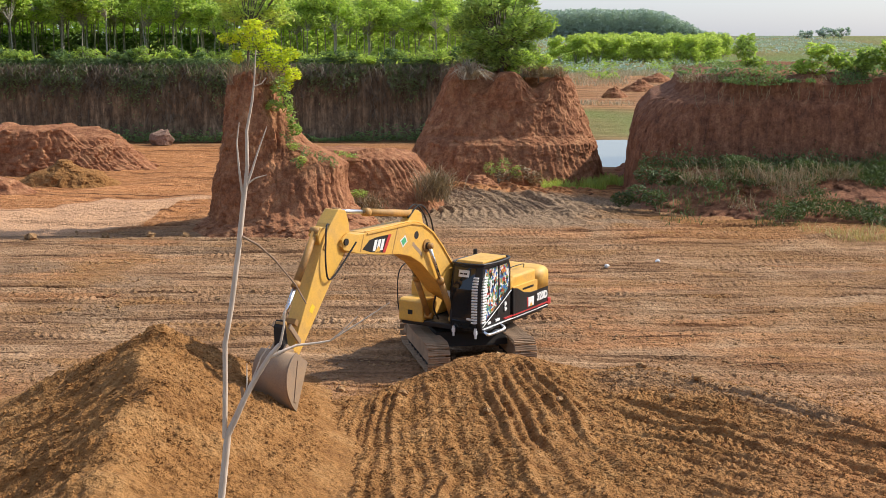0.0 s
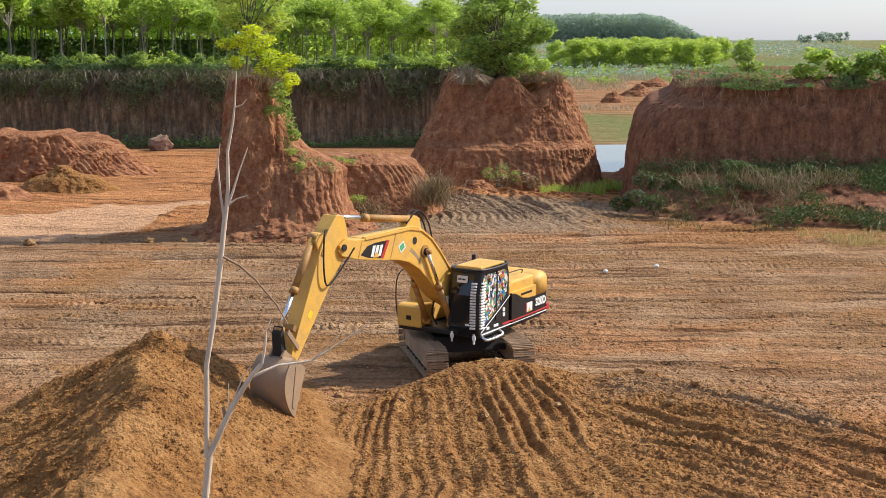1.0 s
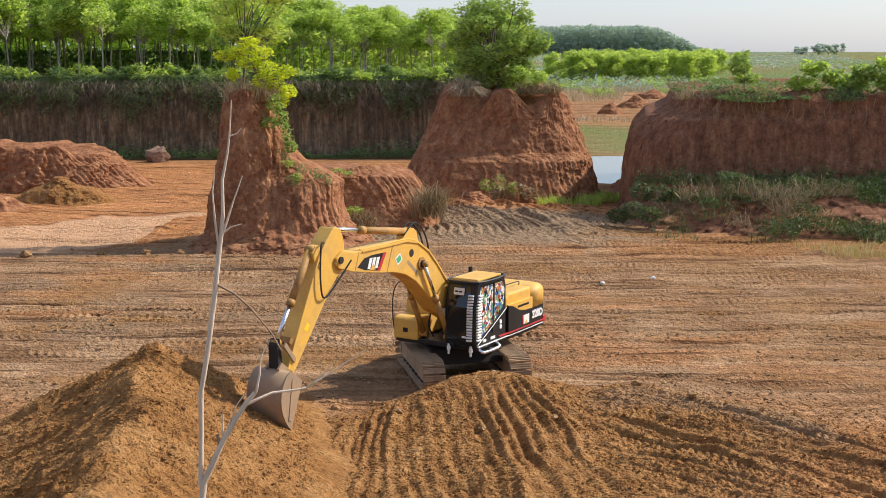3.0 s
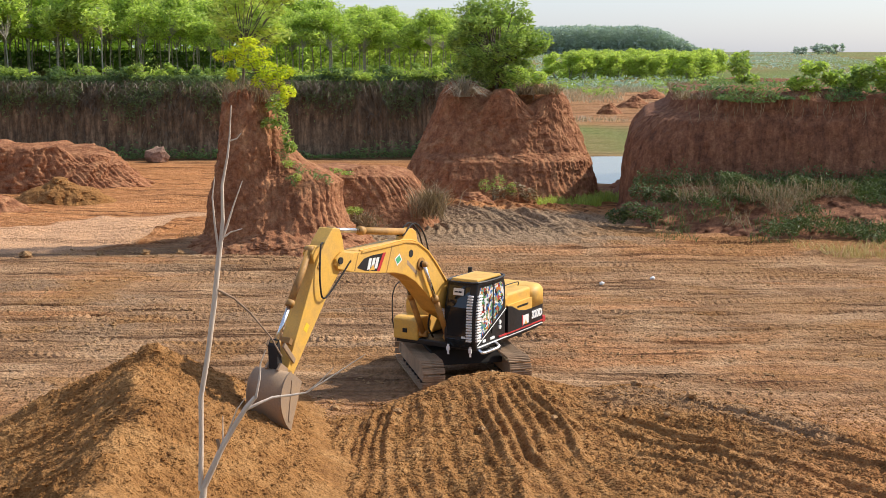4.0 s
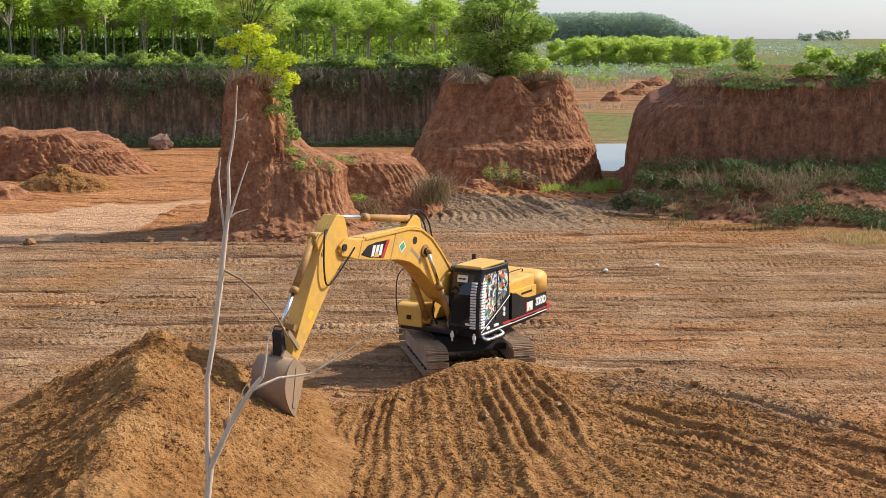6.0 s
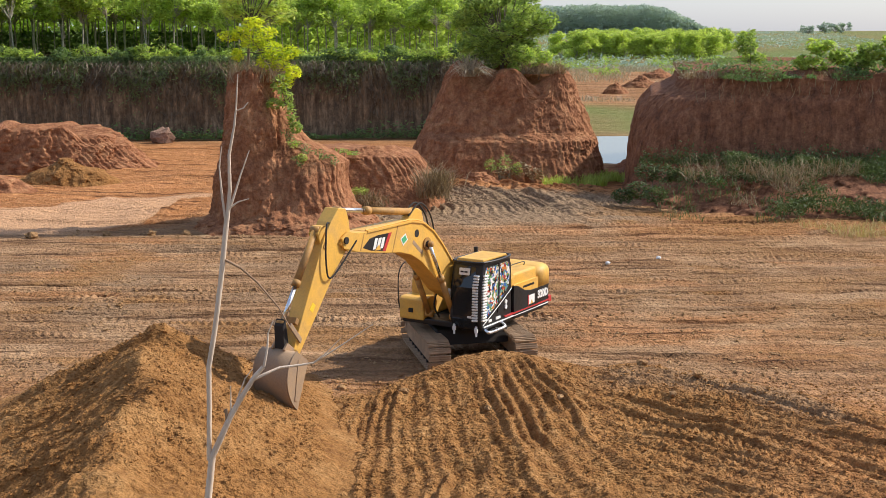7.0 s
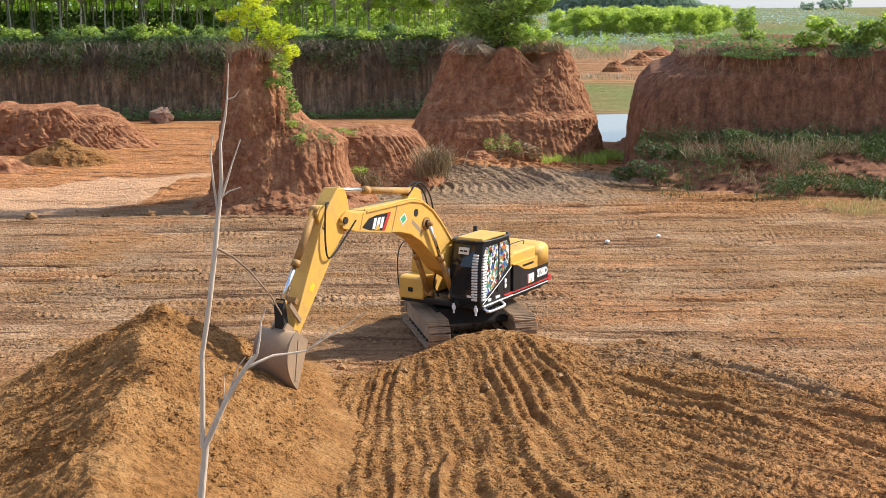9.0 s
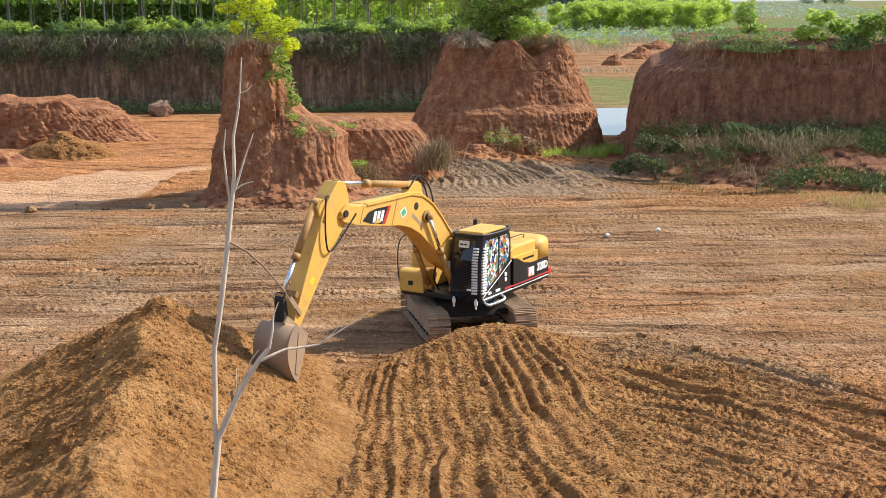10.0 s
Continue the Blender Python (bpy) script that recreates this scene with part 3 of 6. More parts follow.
def build_far_cliff():
    xs = np.arange(-75, 6.5, 0.11)
    zs = np.linspace(-0.3, 6.7, 64)
    x, z = np.meshgrid(xs, zs)
    wander = 1.6 * fbm(x * 0.05, 0.5, 3.0, 2)
    lean = np.interp(z, [0, 3.6, 5.2, 6.7], [0, 0.35, 0.9, 2.0])
    fl = np.abs(np.sin(math.pi * (x + 0.2 * vnoise(x, z * 0.6)) / 0.44)) * step(-0.3, 0.3, vnoise(x * 0.3, z * 0.3, 2))
    y = 108.3 + wander + lean - 0.3 * fbm(x * 0.7, z * 0.25, 4.0, 4) - 0.14 * fl
    back = np.stack([x[-1], y[-1] + 5, z[-1] + 0.1], -1)[None]
    p = np.concatenate([np.stack([x, y, z], -1), back], 0)
    me = poly_mesh("earth_cliff", p.reshape(-1, 3), grid_faces(len(p), len(xs)), DARK_BANK)
    tagged(new("earth_cliff", me), "long dark brown cut earth cliff with vertical streaks", "earth cliff", kind="structure")


build_far_cliff()
earth_thing("earth_mound", [
    rings_mesh("heap", [(-0.3, -30, 85, 10.2, 4.2, 2.8), (0.6, -30.5, 85, 9.6, 3.9, 2.8), (1.6, -31, 85, 9.2, 3.6, 2.8), (2.4, -31.3, 85, 8.6, 3.2, 2.8)], RED_EARTH, around=460, levels=80, seed=33.0, flute=0.22, period=0.45, rough=0.5, cap=0.5),
], RED_EARTH, "low fluted red earth ridge beside the haul road", "earth mound")


def pile_height(x, y):
    """Long ridge of tipped earth."""
    pts = [(-6.9, 28.2, 2.35), (-6.25, 25.0, 2.2), (-6.0, 22.0, 1.92), (-5.7, 20.3, 1.58), (-5.3, 17.5, 1.1)]
    z = np.full_like(x, -5.0)
    wx, wy = x + 0.35 * vnoise(x * 0.5, y * 0.5, 3.0), y + 0.35 * vnoise(x * 0.5, y * 0.5, 13.0)
    for (ax, ay, az), (bx, by, bz) in zip(pts, pts[1:]):
        dx, dy = bx - ax, by - ay
        t = np.clip(((wx - ax) * dx + (wy - ay) * dy) / (dx * dx + dy * dy), 0, 1)
        dist = np.hypot(wx - ax - t * dx, wy - ay - t * dy)
        slope = np.where((wx - ax - t * dx) > 0, 0.56, 0.64)
        z = np.maximum(z, az + t * (bz - az) - slope * (np.hypot(dist, 0.22) - 0.22))
    z = 0.5 * (z + np.sqrt(z * z + 0.3)) - 0.2
    rills = vnoise((y - 0.1 * x) * 2.6, 0.15 * x, 5.0) + 0.8 * vnoise((y - 0.1 * x) * 5.5, 0.3 * x, 9.0) + 0.45 * vnoise((y - 0.1 * x) * 10.0, 0.5 * x, 15.0)
    z = z + step(-0.1, 0.6, z) * (0.07 * fbm(x * 1.1, y * 1.1, 5.0, 4) + 0.05 * fbm(x * 3.6, y * 3.6, 2.0, 3, 0.8) + 0.12 * rills * np.where(x < -6.4, 1.0, 0.4))
    return z


def build_spoil_mound():
    xs, ys = np.arange(-15, 0.5, 0.05), np.arange(16.5, 33.2, 0.045)
    x, y = np.meshgrid(xs, ys)
    me = poly_mesh("spoil_mound", np.stack([x, y, pile_height(x, y)], -1).reshape(-1, 3), grid_faces(len(ys), len(xs)), HEAP_EARTH)
    tagged(new("spoil_mound", me), "large loose brown earth pile with a long ridge", "earth mound")


build_spoil_mound()


# ---- plants ----
def leaf_cards(rng, centres, size, flat=0.5):
    """Folded leaf blades (two quads each) at the centres; flat: how level they lie."""
    n = len(centres)
    axis = rng.normal(size=(n, 3))
    axis[:, 2] *= 1 - flat
    axis /= np.linalg.norm(axis, axis=1, keepdims=True) + 1e-9
    up = rng.normal(size=(n, 3)) * (1 - flat) + np.array([0, 0, 1.0]) * (0.3 + flat)
    side = np.cross(axis, up)
    side /= np.linalg.norm(side, axis=1, keepdims=True) + 1e-9
    up = np.cross(side, axis)
    s = size * rng.uniform(0.6, 1.3, (n, 1))
    a, b = axis * s, side * s * 0.36
    drop = up * s * 0.14
    p = np.stack([centres - a, centres - b * 0.9 - drop + a * 0.1, centres + a, centres + b * 0.9 - drop + a * 0.1], 1)
    i = np.arange(n)[:, None] * 4
    return p.reshape(-1, 3), i + np.array([[0, 1, 2, 3]])


def clumps(rng, lumps, per, spread=1.0):
    """Points in ragged lumps (x, y, z, rx, ry, rz), denser near the shell."""
    out = []
    for x, y, z, rx, ry, rz in lumps:
        d = rng.normal(size=(per, 3))
        d /= np.linalg.norm(d, axis=1, keepdims=True)
        k = rng.uniform(0.35, 1.0, (per, 1)) ** 0.6 * spread
        out.append(np.array([x, y, z]) + d * k * np.array([rx, ry, rz]))
    return np.concatenate(out)


def tube(pts, radii, sides=7):
    """A tapered limb through the points."""
    pts = [Vector(p) for p in pts]
    vs, fs = [], []
    for i, (p, r) in enumerate(zip(pts, radii)):
        d = (pts[min(i + 1, len(pts) - 1)] - pts[max(i - 1, 0)]).normalized()
        a = d.orthogonal().normalized() if i == 0 else (a - d * a.dot(d)).normalized()
        b = d.cross(a)
        for k in range(sides):
            w = 2 * math.pi * k / sides
            vs.append(p + (a * math.cos(w) + b * math.sin(w)) * r)
        if i:
            for k in range(sides):
                m = (k + 1) % sides
                fs.append(((i - 1) * sides + k, (i - 1) * sides + m, i * sides + m, i * sides + k))
    return np.array([tuple(v) for v in vs]), np.array(fs)


def joined(pieces):
    vs, fs, n = [], [], 0
    for v, f in pieces:
        vs.append(v)
        fs.append(f + n)
        n += len(v)
    return np.concatenate(vs), np.concatenate(fs)


def make_tree(name, seed, height, crown_from, radius, trunk_r, leaf, leaves, leaf_mat, lumps_n, label, category, lean=0.0, spread=1.0):
    """Trunk with forking limbs and a ragged crown of leaves round the limb ends."""
    rng = np.random.default_rng(seed)
    thing = new(name)
    ends, limbs = [], []
    fork = Vector((lean * 0.4 + rng.normal() * 0.08, rng.normal() * 0.08, crown_from))
    limbs.append(tube([(0, 0, -0.3), (rng.normal() * 0.05, 0, crown_from * 0.5), fork], [trunk_r, trunk_r * 0.82, trunk_r * 0.65]))
    for i in range(lumps_n):
        w = 2 * math.pi * (i + rng.uniform(-0.3, 0.3)) * 0.382 * 2.6
        hgt = crown_from + (height - crown_from) * (0.25 + 0.7 * (i + 0.5) / lumps_n)
        out = radius * rng.uniform(0.35, 0.95) * math.sqrt(max(0.12, 1 - ((i + 0.5) / lumps_n) ** 2 * 0.8))
        e = Vector((fork.x + lean + math.cos(w) * out, fork.y + math.sin(w) * out, hgt))
        mid = fork.lerp(e, 0.5) + Vector((rng.normal() * 0.12, rng.normal() * 0.12, 0.25))
        limbs.append(tube([fork, mid, e], [trunk_r * 0.42, trunk_r * 0.22, trunk_r * 0.06], 5))
        ends.append((e.x, e.y, e.z, radius * rng.uniform(0.32, 0.5), radius * rng.uniform(0.32, 0.5), (height - crown_from) * rng.uniform(0.12, 0.2)))
    v, f = joined(limbs)
    mesh_part("trunk", poly_mesh("trunk", v, f, BARK), thing)
    v, f = leaf_cards(rng, clumps(rng, ends, leaves // lumps_n), leaf)
    mesh_part("crown", poly_mesh("crown", v, f, leaf_mat, False), thing)
    return tagged(thing, label, category)


def leaf_stuff(name, points, size, mat, seed, label, category, flat=0.4):
    rng = np.random.default_rng(seed)
    v, f = leaf_cards(rng, points, size, flat)
    return tagged(new(name, poly_mesh(name, v, f, mat, False)), label, category, kind="stuff")


# ---- excavator ----
def painted(name, base, worn, rough=0.4, dirt=0.5, metal=0.0):
    """Paint or bare metal with dust, scuffs and stains."""
    m, nodes, links, bsdf = material(name)
    co = nodes.new("ShaderNodeTexCoord").outputs["Object"]
    n = noise_node(nodes, links, co, 2.2, 7, 0.68)
    g = noise_node(nodes, links, co, 28, 4, 0.6)
    r = ramp(nodes, links, n.outputs[0], [(0.42, (0, 0, 0)), (0.72, (dirt, dirt, dirt))])
    col = mixed(nodes, links, r.outputs[0], base, worn)
    sp = ramp(nodes, links, g.outputs[0], [(0.3, (0.82, 0.82, 0.82)), (0.6, (1.04, 1.04, 1.04))])
    col = mixed(nodes, links, 0.6, col, sp.outputs[0], "MULTIPLY")
    links.new(col, bsdf.inputs["Base Color"])
    rr = ramp(nodes, links, n.outputs[0], [(0.35, (rough,) * 3), (0.7, (min(1, rough + 0.35),) * 3)])
    links.new(rr.outputs[0], bsdf.inputs["Roughness"])
    bsdf.inputs["Metallic"].default_value = metal
    bumped(nodes, links, bsdf, [g.outputs[0]], 0.08, 0.01)
    return m


def sticker_material():
    m, nodes, links, bsdf = material("printed_film")
    co = nodes.new("ShaderNodeTexCoord").outputs["Object"]
    n = noise_node(nodes, links, co, 4.0, 3)
    mx = mixed(nodes, links, 0.22, co, n.outputs["Color"])
    v = nodes.new("ShaderNodeTexVoronoi")
    v.inputs["Scale"].default_value = 17.0
    links.new(mx, v.inputs["Vector"])
    sep = nodes.new("ShaderNodeSeparateColor")
    links.new(v.outputs["Color"], sep.inputs[0])
    r = ramp(nodes, links, sep.outputs[0], [(0.0, (0.62, 0.64, 0.62)), (0.14, (0.12, 0.28, 0.2)), (0.30, (0.05, 0.14, 0.38)), (0.45, (0.55, 0.2, 0.05)), (0.52, (0.10, 0.24, 0.07)), (0.62, (0.75, 0.75, 0.72)), (0.74, (0.35, 0.05, 0.04)), (0.8, (0.02, 0.02, 0.02)), (0.92, (0.45, 0.33, 0.16))])
    r.color_ramp.interpolation = "CONSTANT"
    links.new(r.outputs[0], bsdf.inputs["Base Color"])
    bsdf.inputs["Roughness"].default_value = 0.25
    return m


YELLOW = painted("machine_yellow", (0.74, 0.42, 0.075), (0.47, 0.28, 0.11), 0.36, 0.6)
OCHRE = painted("dusty_hydraulic_yellow", (0.46, 0.24, 0.055), (0.22, 0.12, 0.05), 0.45, 0.9)
BLACK = painted("machine_black", (0.006, 0.006, 0.007), (0.018, 0.014, 0.012), 0.34, 0.3)
STEEL = painted("worn_steel", (0.31, 0.215, 0.14), (0.42, 0.27, 0.15), 0.7, 1.0, 0.0)
TRACK_STEEL = painted("dusty_track_steel", (0.30, 0.20, 0.12), (0.52, 0.35, 0.21), 0.8, 0.9, 0.0)
DARK = painted("greasy_black", (0.014, 0.012, 0.011), (0.055, 0.04, 0.03), 0.75, 0.5)
CHROME = painted("chrome_rod", (0.75, 0.76, 0.78), (0.55, 0.52, 0.48), 0.12, 0.3, 1.0)
WHITE = painted("white_paint", (0.8, 0.8, 0.78), (0.55, 0.5, 0.44), 0.5, 0.3)
RED = painted("red_paint", (0.50, 0.03, 0.03), (0.3, 0.05, 0.04), 0.4, 0.3)
GREEN = painted("green_decal", (0.05, 0.38, 0.16), (0.2, 0.4, 0.25), 0.5, 0.2)
GLASS, gn, gl, gb = material("dark_glass")
gb.inputs["Base Color"].default_value = rgb((0.012, 0.016, 0.02))
gb.inputs["Roughness"].default_value = 0.06
gb.inputs["Specular IOR Level"].default_value = 0.6
FILM = sticker_material()
FILM_YELLOW = painted("label_yellow", (0.85, 0.58, 0.03), (0.7, 0.45, 0.05), 0.4, 0.3)


def box(bm, lo, hi, bevel=0.02):
    b2 = bmesh.new()
    bmesh.ops.create_cube(b2, size=1)
    for v in b2.verts:
        v.co = [(a + b) / 2 + c * (b - a) for a, b, c in zip(lo, hi, v.co)]
    if bevel:
        bmesh.ops.bevel(b2, geom=b2.edges[:], offset=bevel, segments=2, affect="EDGES", profile=0.6)
    absorb(bm, b2)


def absorb(bm, b2):
    me = bpy.data.meshes.new("tmp")
    b2.to_mesh(me)
    b2.free()
    bm.from_mesh(me)
    bpy.data.meshes.remove(me)


def prism(bm, profile, y0, y1, bevel=0.02, segments=2, axis=None):
    """Extrude an (x, z) outline from y0 to y1."""
    b2 = bmesh.new()
    f = b2.faces.new([b2.verts.new((x, y0, z)) for x, z in profile])
    ext = bmesh.ops.extrude_face_region(b2, geom=[f])
    for g in ext["geom"]:
        if isinstance(g, bmesh.types.BMVert):
            g.co.y = y1
    bmesh.ops.recalc_face_normals(b2, faces=b2.faces[:])
    if bevel:
        bmesh.ops.bevel(b2, geom=b2.edges[:], offset=bevel, segments=segments, affect="EDGES", profile=0.6)
    absorb(bm, b2)


def rod(bm, a, b, r, sides=14):
    a, b = Vector(a), Vector(b)
    m = Matrix.Translation((a + b) / 2) @ (b - a).to_track_quat("Z", "Y").to_matrix().to_4x4()
    bmesh.ops.create_cone(bm, cap_ends=True, segments=sides, radius1=r, radius2=r, depth=(b - a).length, matrix=m)


def hose(bm, pts, r=0.022):
    """A bent hose through the points."""
    pts = [Vector(p) for p in pts]
    fine = []
    for i in range(len(pts) - 1):
        p0, p1, p2, p3 = pts[max(i - 1, 0)], pts[i], pts[i + 1], pts[min(i + 2, len(pts) - 1)]
        for k in range(6):
            t = k / 6
            fine.append(0.5 * ((2 * p1) + (p2 - p0) * t + (2 * p0 - 5 * p1 + 4 * p2 - p3) * t * t + (3 * p1 - p0 - 3 * p2 + p3) * t ** 3))
    fine.append(pts[-1])
    v, f = tube(fine, [r] * len(fine), 7)
    vs = [bm.verts.new(c) for c in v]
    for q in f:
        bm.faces.new([vs[k] for k in q])


def lettering(text, size, m, mat, parent, depth=0.006):
    cu = bpy.data.curves.new("lettering", "FONT")
    cu.body, cu.size, cu.extrude, cu.align_x, cu.align_y = text, size, depth, "CENTER", "CENTER"
    cu.offset = 0.012
    tmp = new("tmp", cu)
    me = bpy.data.meshes.new_from_object(tmp.evaluated_get(bpy.context.evaluated_depsgraph_get()))
    bpy.data.objects.remove(tmp)
    me.transform(m)
    me.materials.clear()
    me.materials.append(mat)
    return mesh_part("lettering", me, parent)


EX = tagged(new("excavator"), "dusty yellow and black crawler excavator digging at the pile", "excavator")
EX.matrix_basis = pose(0.51, 34.2, 0.02)
UP = pose(0, 0, 0, 0, 0, 238.5)
UNDER = pose(0, 0, 0, 0, 0, -77.4)


def upper(name, build, mat, label="", parent=None, smooth=False):
    bm = bmesh.new()
    build(bm)
    bmesh.ops.recalc_face_normals(bm, faces=bm.faces[:])
    bm.transform(UP)
    return part(name, bm, mat, parent or EX, label, smooth)


# crawler tracks
TRACK_LEN, TRACK_R, TRACK_MID = 3.3, 0.36, 1.19
shoe_bm = bmesh.new()
box(shoe_bm, (-0.078, -0.3, -0.014), (0.078, 0.3, 0.014), 0.006)
for gx in (-0.06, 0.0, 0.06):
    box(shoe_bm, (gx - 0.01, -0.3, 0.01), (gx + 0.01, 0.3, 0.04), 0)
shoe_mesh = bpy.data.meshes.new("track_shoe")
shoe_bm.to_mesh(shoe_mesh)
shoe_bm.free()
shoe_mesh.materials.append(TRACK_STEEL)
for sy in (-1, 1):
    yc = sy * TRACK_MID
    bm = bmesh.new()
    zc = TRACK_R + 0.05
    prism(bm, [(-1.55, zc - 0.22), (1.55, zc - 0.22), (1.55, zc + 0.16), (0.5, zc + 0.24), (-0.5, zc + 0.24), (-1.55, zc + 0.16)], yc - 0.2, yc + 0.2, 0.03)
    bm.transform(UNDER)
    tr = part("track", bm, TRACK_STEEL, EX, "dust-covered steel crawler track")
    for sx, nm, rr in ((1, "idler", 0.32), (-1, "sprocket", 0.33)):
        bm = bmesh.new()
        rod(bm, (sx * TRACK_LEN / 2, yc - 0.12, zc), (sx * TRACK_LEN / 2, yc + 0.12, zc), rr, 28)
        rod(bm, (sx * TRACK_LEN / 2, yc - 0.22, zc), (sx * TRACK_LEN / 2, yc + 0.22, zc), 0.13, 16)
        bm.transform(UNDER)
        part(nm, bm, TRACK_STEEL, tr)
    for k in range(7):
        bm = bmesh.new()
        rx = -1.2 + 0.4 * k
        rod(bm, (rx, yc - 0.19, 0.19), (rx, yc + 0.19, 0.19), 0.1, 14)
        bm.transform(UNDER)
        part("roller", bm, DARK, tr)
    n_shoe, total = 46, 2 * TRACK_LEN + 2 * math.pi * TRACK_R
    for k in range(n_shoe):
        d = k / n_shoe * total
        if d < TRACK_LEN:
            px, pz, ang = TRACK_LEN / 2 - d, zc + TRACK_R, 180
        elif d < TRACK_LEN + math.pi * TRACK_R:
            w = (d - TRACK_LEN) / TRACK_R
            px, pz, ang = -TRACK_LEN / 2 - math.sin(w) * TRACK_R, zc + math.cos(w) * TRACK_R, 180 - math.degrees(w)
        elif d < 2 * TRACK_LEN + math.pi * TRACK_R:
            px, pz, ang = -TRACK_LEN / 2 + (d - TRACK_LEN - math.pi * TRACK_R), zc - TRACK_R, 0
        else:
            w = (d - 2 * TRACK_LEN - math.pi * TRACK_R) / TRACK_R
            px, pz, ang = TRACK_LEN / 2 + math.sin(w) * TRACK_R, zc - math.cos(w) * TRACK_R, -math.degrees(w)
        sag = -0.05 * math.sin(math.pi * d / TRACK_LEN) if d < TRACK_LEN else 0
        so = new("track_shoe", shoe_mesh)
        so.parent = tr
        so.matrix_basis = UNDER @ pose(px, yc, pz + sag, 0, ang + 180, 0)
bm = bmesh.new()
prism(bm, [(-0.9, 0.45), (0.9, 0.45), (0.7, 0.85), (-0.7, 0.85)], -1.0, 1.0, 0.05)
rod(bm, (0, 0, 0.8), (0, 0, 1.08), 0.68, 32)
bm.transform(UNDER)
part("undercarriage", bm, DARK, EX, "greasy black undercarriage frame")

# house
upper("deck", lambda bm: prism(bm, [(-2.2, 1.0), (1.3, 1.0), (1.3, 1.16), (-2.2, 1.16)], -1.28, 1.28, 0.03), BLACK)


def rear_plan(bm, z0, z1, bulge, bevel, x0, x1=-2.72, half=1.34, segs=3):
    """A block whose rear is rounded in plan, as a counterweight is."""
    b2 = bmesh.new()
    pts = [(x0, -half), (x0, half)]
    for k in range(13):
        w = math.pi / 2 - math.pi * k / 12
        sx, sy = abs(math.cos(w)) ** 0.5, math.copysign(abs(math.sin(w)) ** 0.35, math.sin(w))
        pts.append((x1 + bulge - sx * bulge, half * sy))
    f = b2.faces.new([b2.verts.new((x, y, z0)) for x, y in pts])
    ext = bmesh.ops.extrude_face_region(b2, geom=[f])
    for g in ext["geom"]:
        if isinstance(g, bmesh.types.BMVert):
            g.co.z = z1
    bmesh.ops.recalc_face_normals(b2, faces=b2.faces[:])
    if bevel:
        top = [e for e in b2.edges if all(v.co.z > z1 - 1e-4 for v in e.verts)]
        bmesh.ops.bevel(b2, geom=top, offset=bevel, segments=segs + 2, affect="EDGES", profile=0.5)
    absorb(bm, b2)


upper("counterweight", lambda bm: rear_plan(bm, 1.06, 1.68, 0.55, 0.0, -1.75), BLACK, "black-painted counterweight with a red stripe")
upper("counterweight_top", lambda bm: rear_plan(bm, 1.684, 2.28, 0.5, 0.24, -1.75), YELLOW, smooth=True)
upper("engine_hood", lambda bm: prism(bm, [(-1.745, 1.9), (-0.22, 1.9), (-0.22, 2.2), (-0.4, 2.3), (-1.745, 2.3)], -1.3, 1.3, 0.09, 4), YELLOW, "yellow sheet-metal engine hood")
upper("side_door", lambda bm: prism(bm, [(-1.745, 1.08), (-0.3, 1.08), (-0.3, 1.97), (-0.55, 1.93), (-0.95, 1.75), (-1.3, 1.69), (-1.745, 1.68)], 1.05, 1.36, 0.015), BLACK, "black lacquered engine side door")
upper("side_panel", lambda bm: prism(bm, [(-1.745, 1.683), (-1.3, 1.693), (-0.95, 1.755), (-0.55, 1.935), (-0.3, 1.975), (-0.3, 2.0), (-1.745, 2.0)], 1.05, 1.352, 0.008), YELLOW)
upper("side_panel", lambda bm: prism(bm, [(-1.745, 1.08), (-0.5, 1.08), (-0.5, 1.95), (-1.745, 1.95)], -1.35, -1.05, 0.015), YELLOW)
upper("stripe", lambda bm: prism(bm, [(-2.45, 1.2), (0.2, 1.2), (0.2, 1.235), (-2.45, 1.235)], 1.3, 1.367, 0), RED, "red stripe")
upper("stripe", lambda bm: prism(bm, [(-2.4, 1.13), (1.35, 1.13), (1.35, 1.15), (-2.4, 1.15)], 1.3, 1.367, 0), WHITE, "white stripe")
upper("tail_reflector", lambda bm: box(bm, (-2.6, 1.2, 1.14), (-2.42, 1.352, 1.32), 0.02), RED, "red tail reflector")
upper("exhaust_pipe", lambda bm: rod(bm, (-1.4, -0.5, 2.25), (-1.4, -0.5, 2.75), 0.06), DARK)
upper("hood_rail", lambda bm: hose(bm, [(-1.7, 0.9, 2.28), (-1.7, 0.9, 2.4), (-0.8, 0.9, 2.4), (-0.8, 0.9, 2.28)], 0.014), BLACK)
for hx in (-1.5, -1.38, -1.26, -1.14, -1.02, -0.9):
    upper("vent_slat", lambda bm: box(bm, (hx - 0.035, -0.5, 2.295), (hx + 0.035, 0.5, 2.325), 0.01), YELLOW)
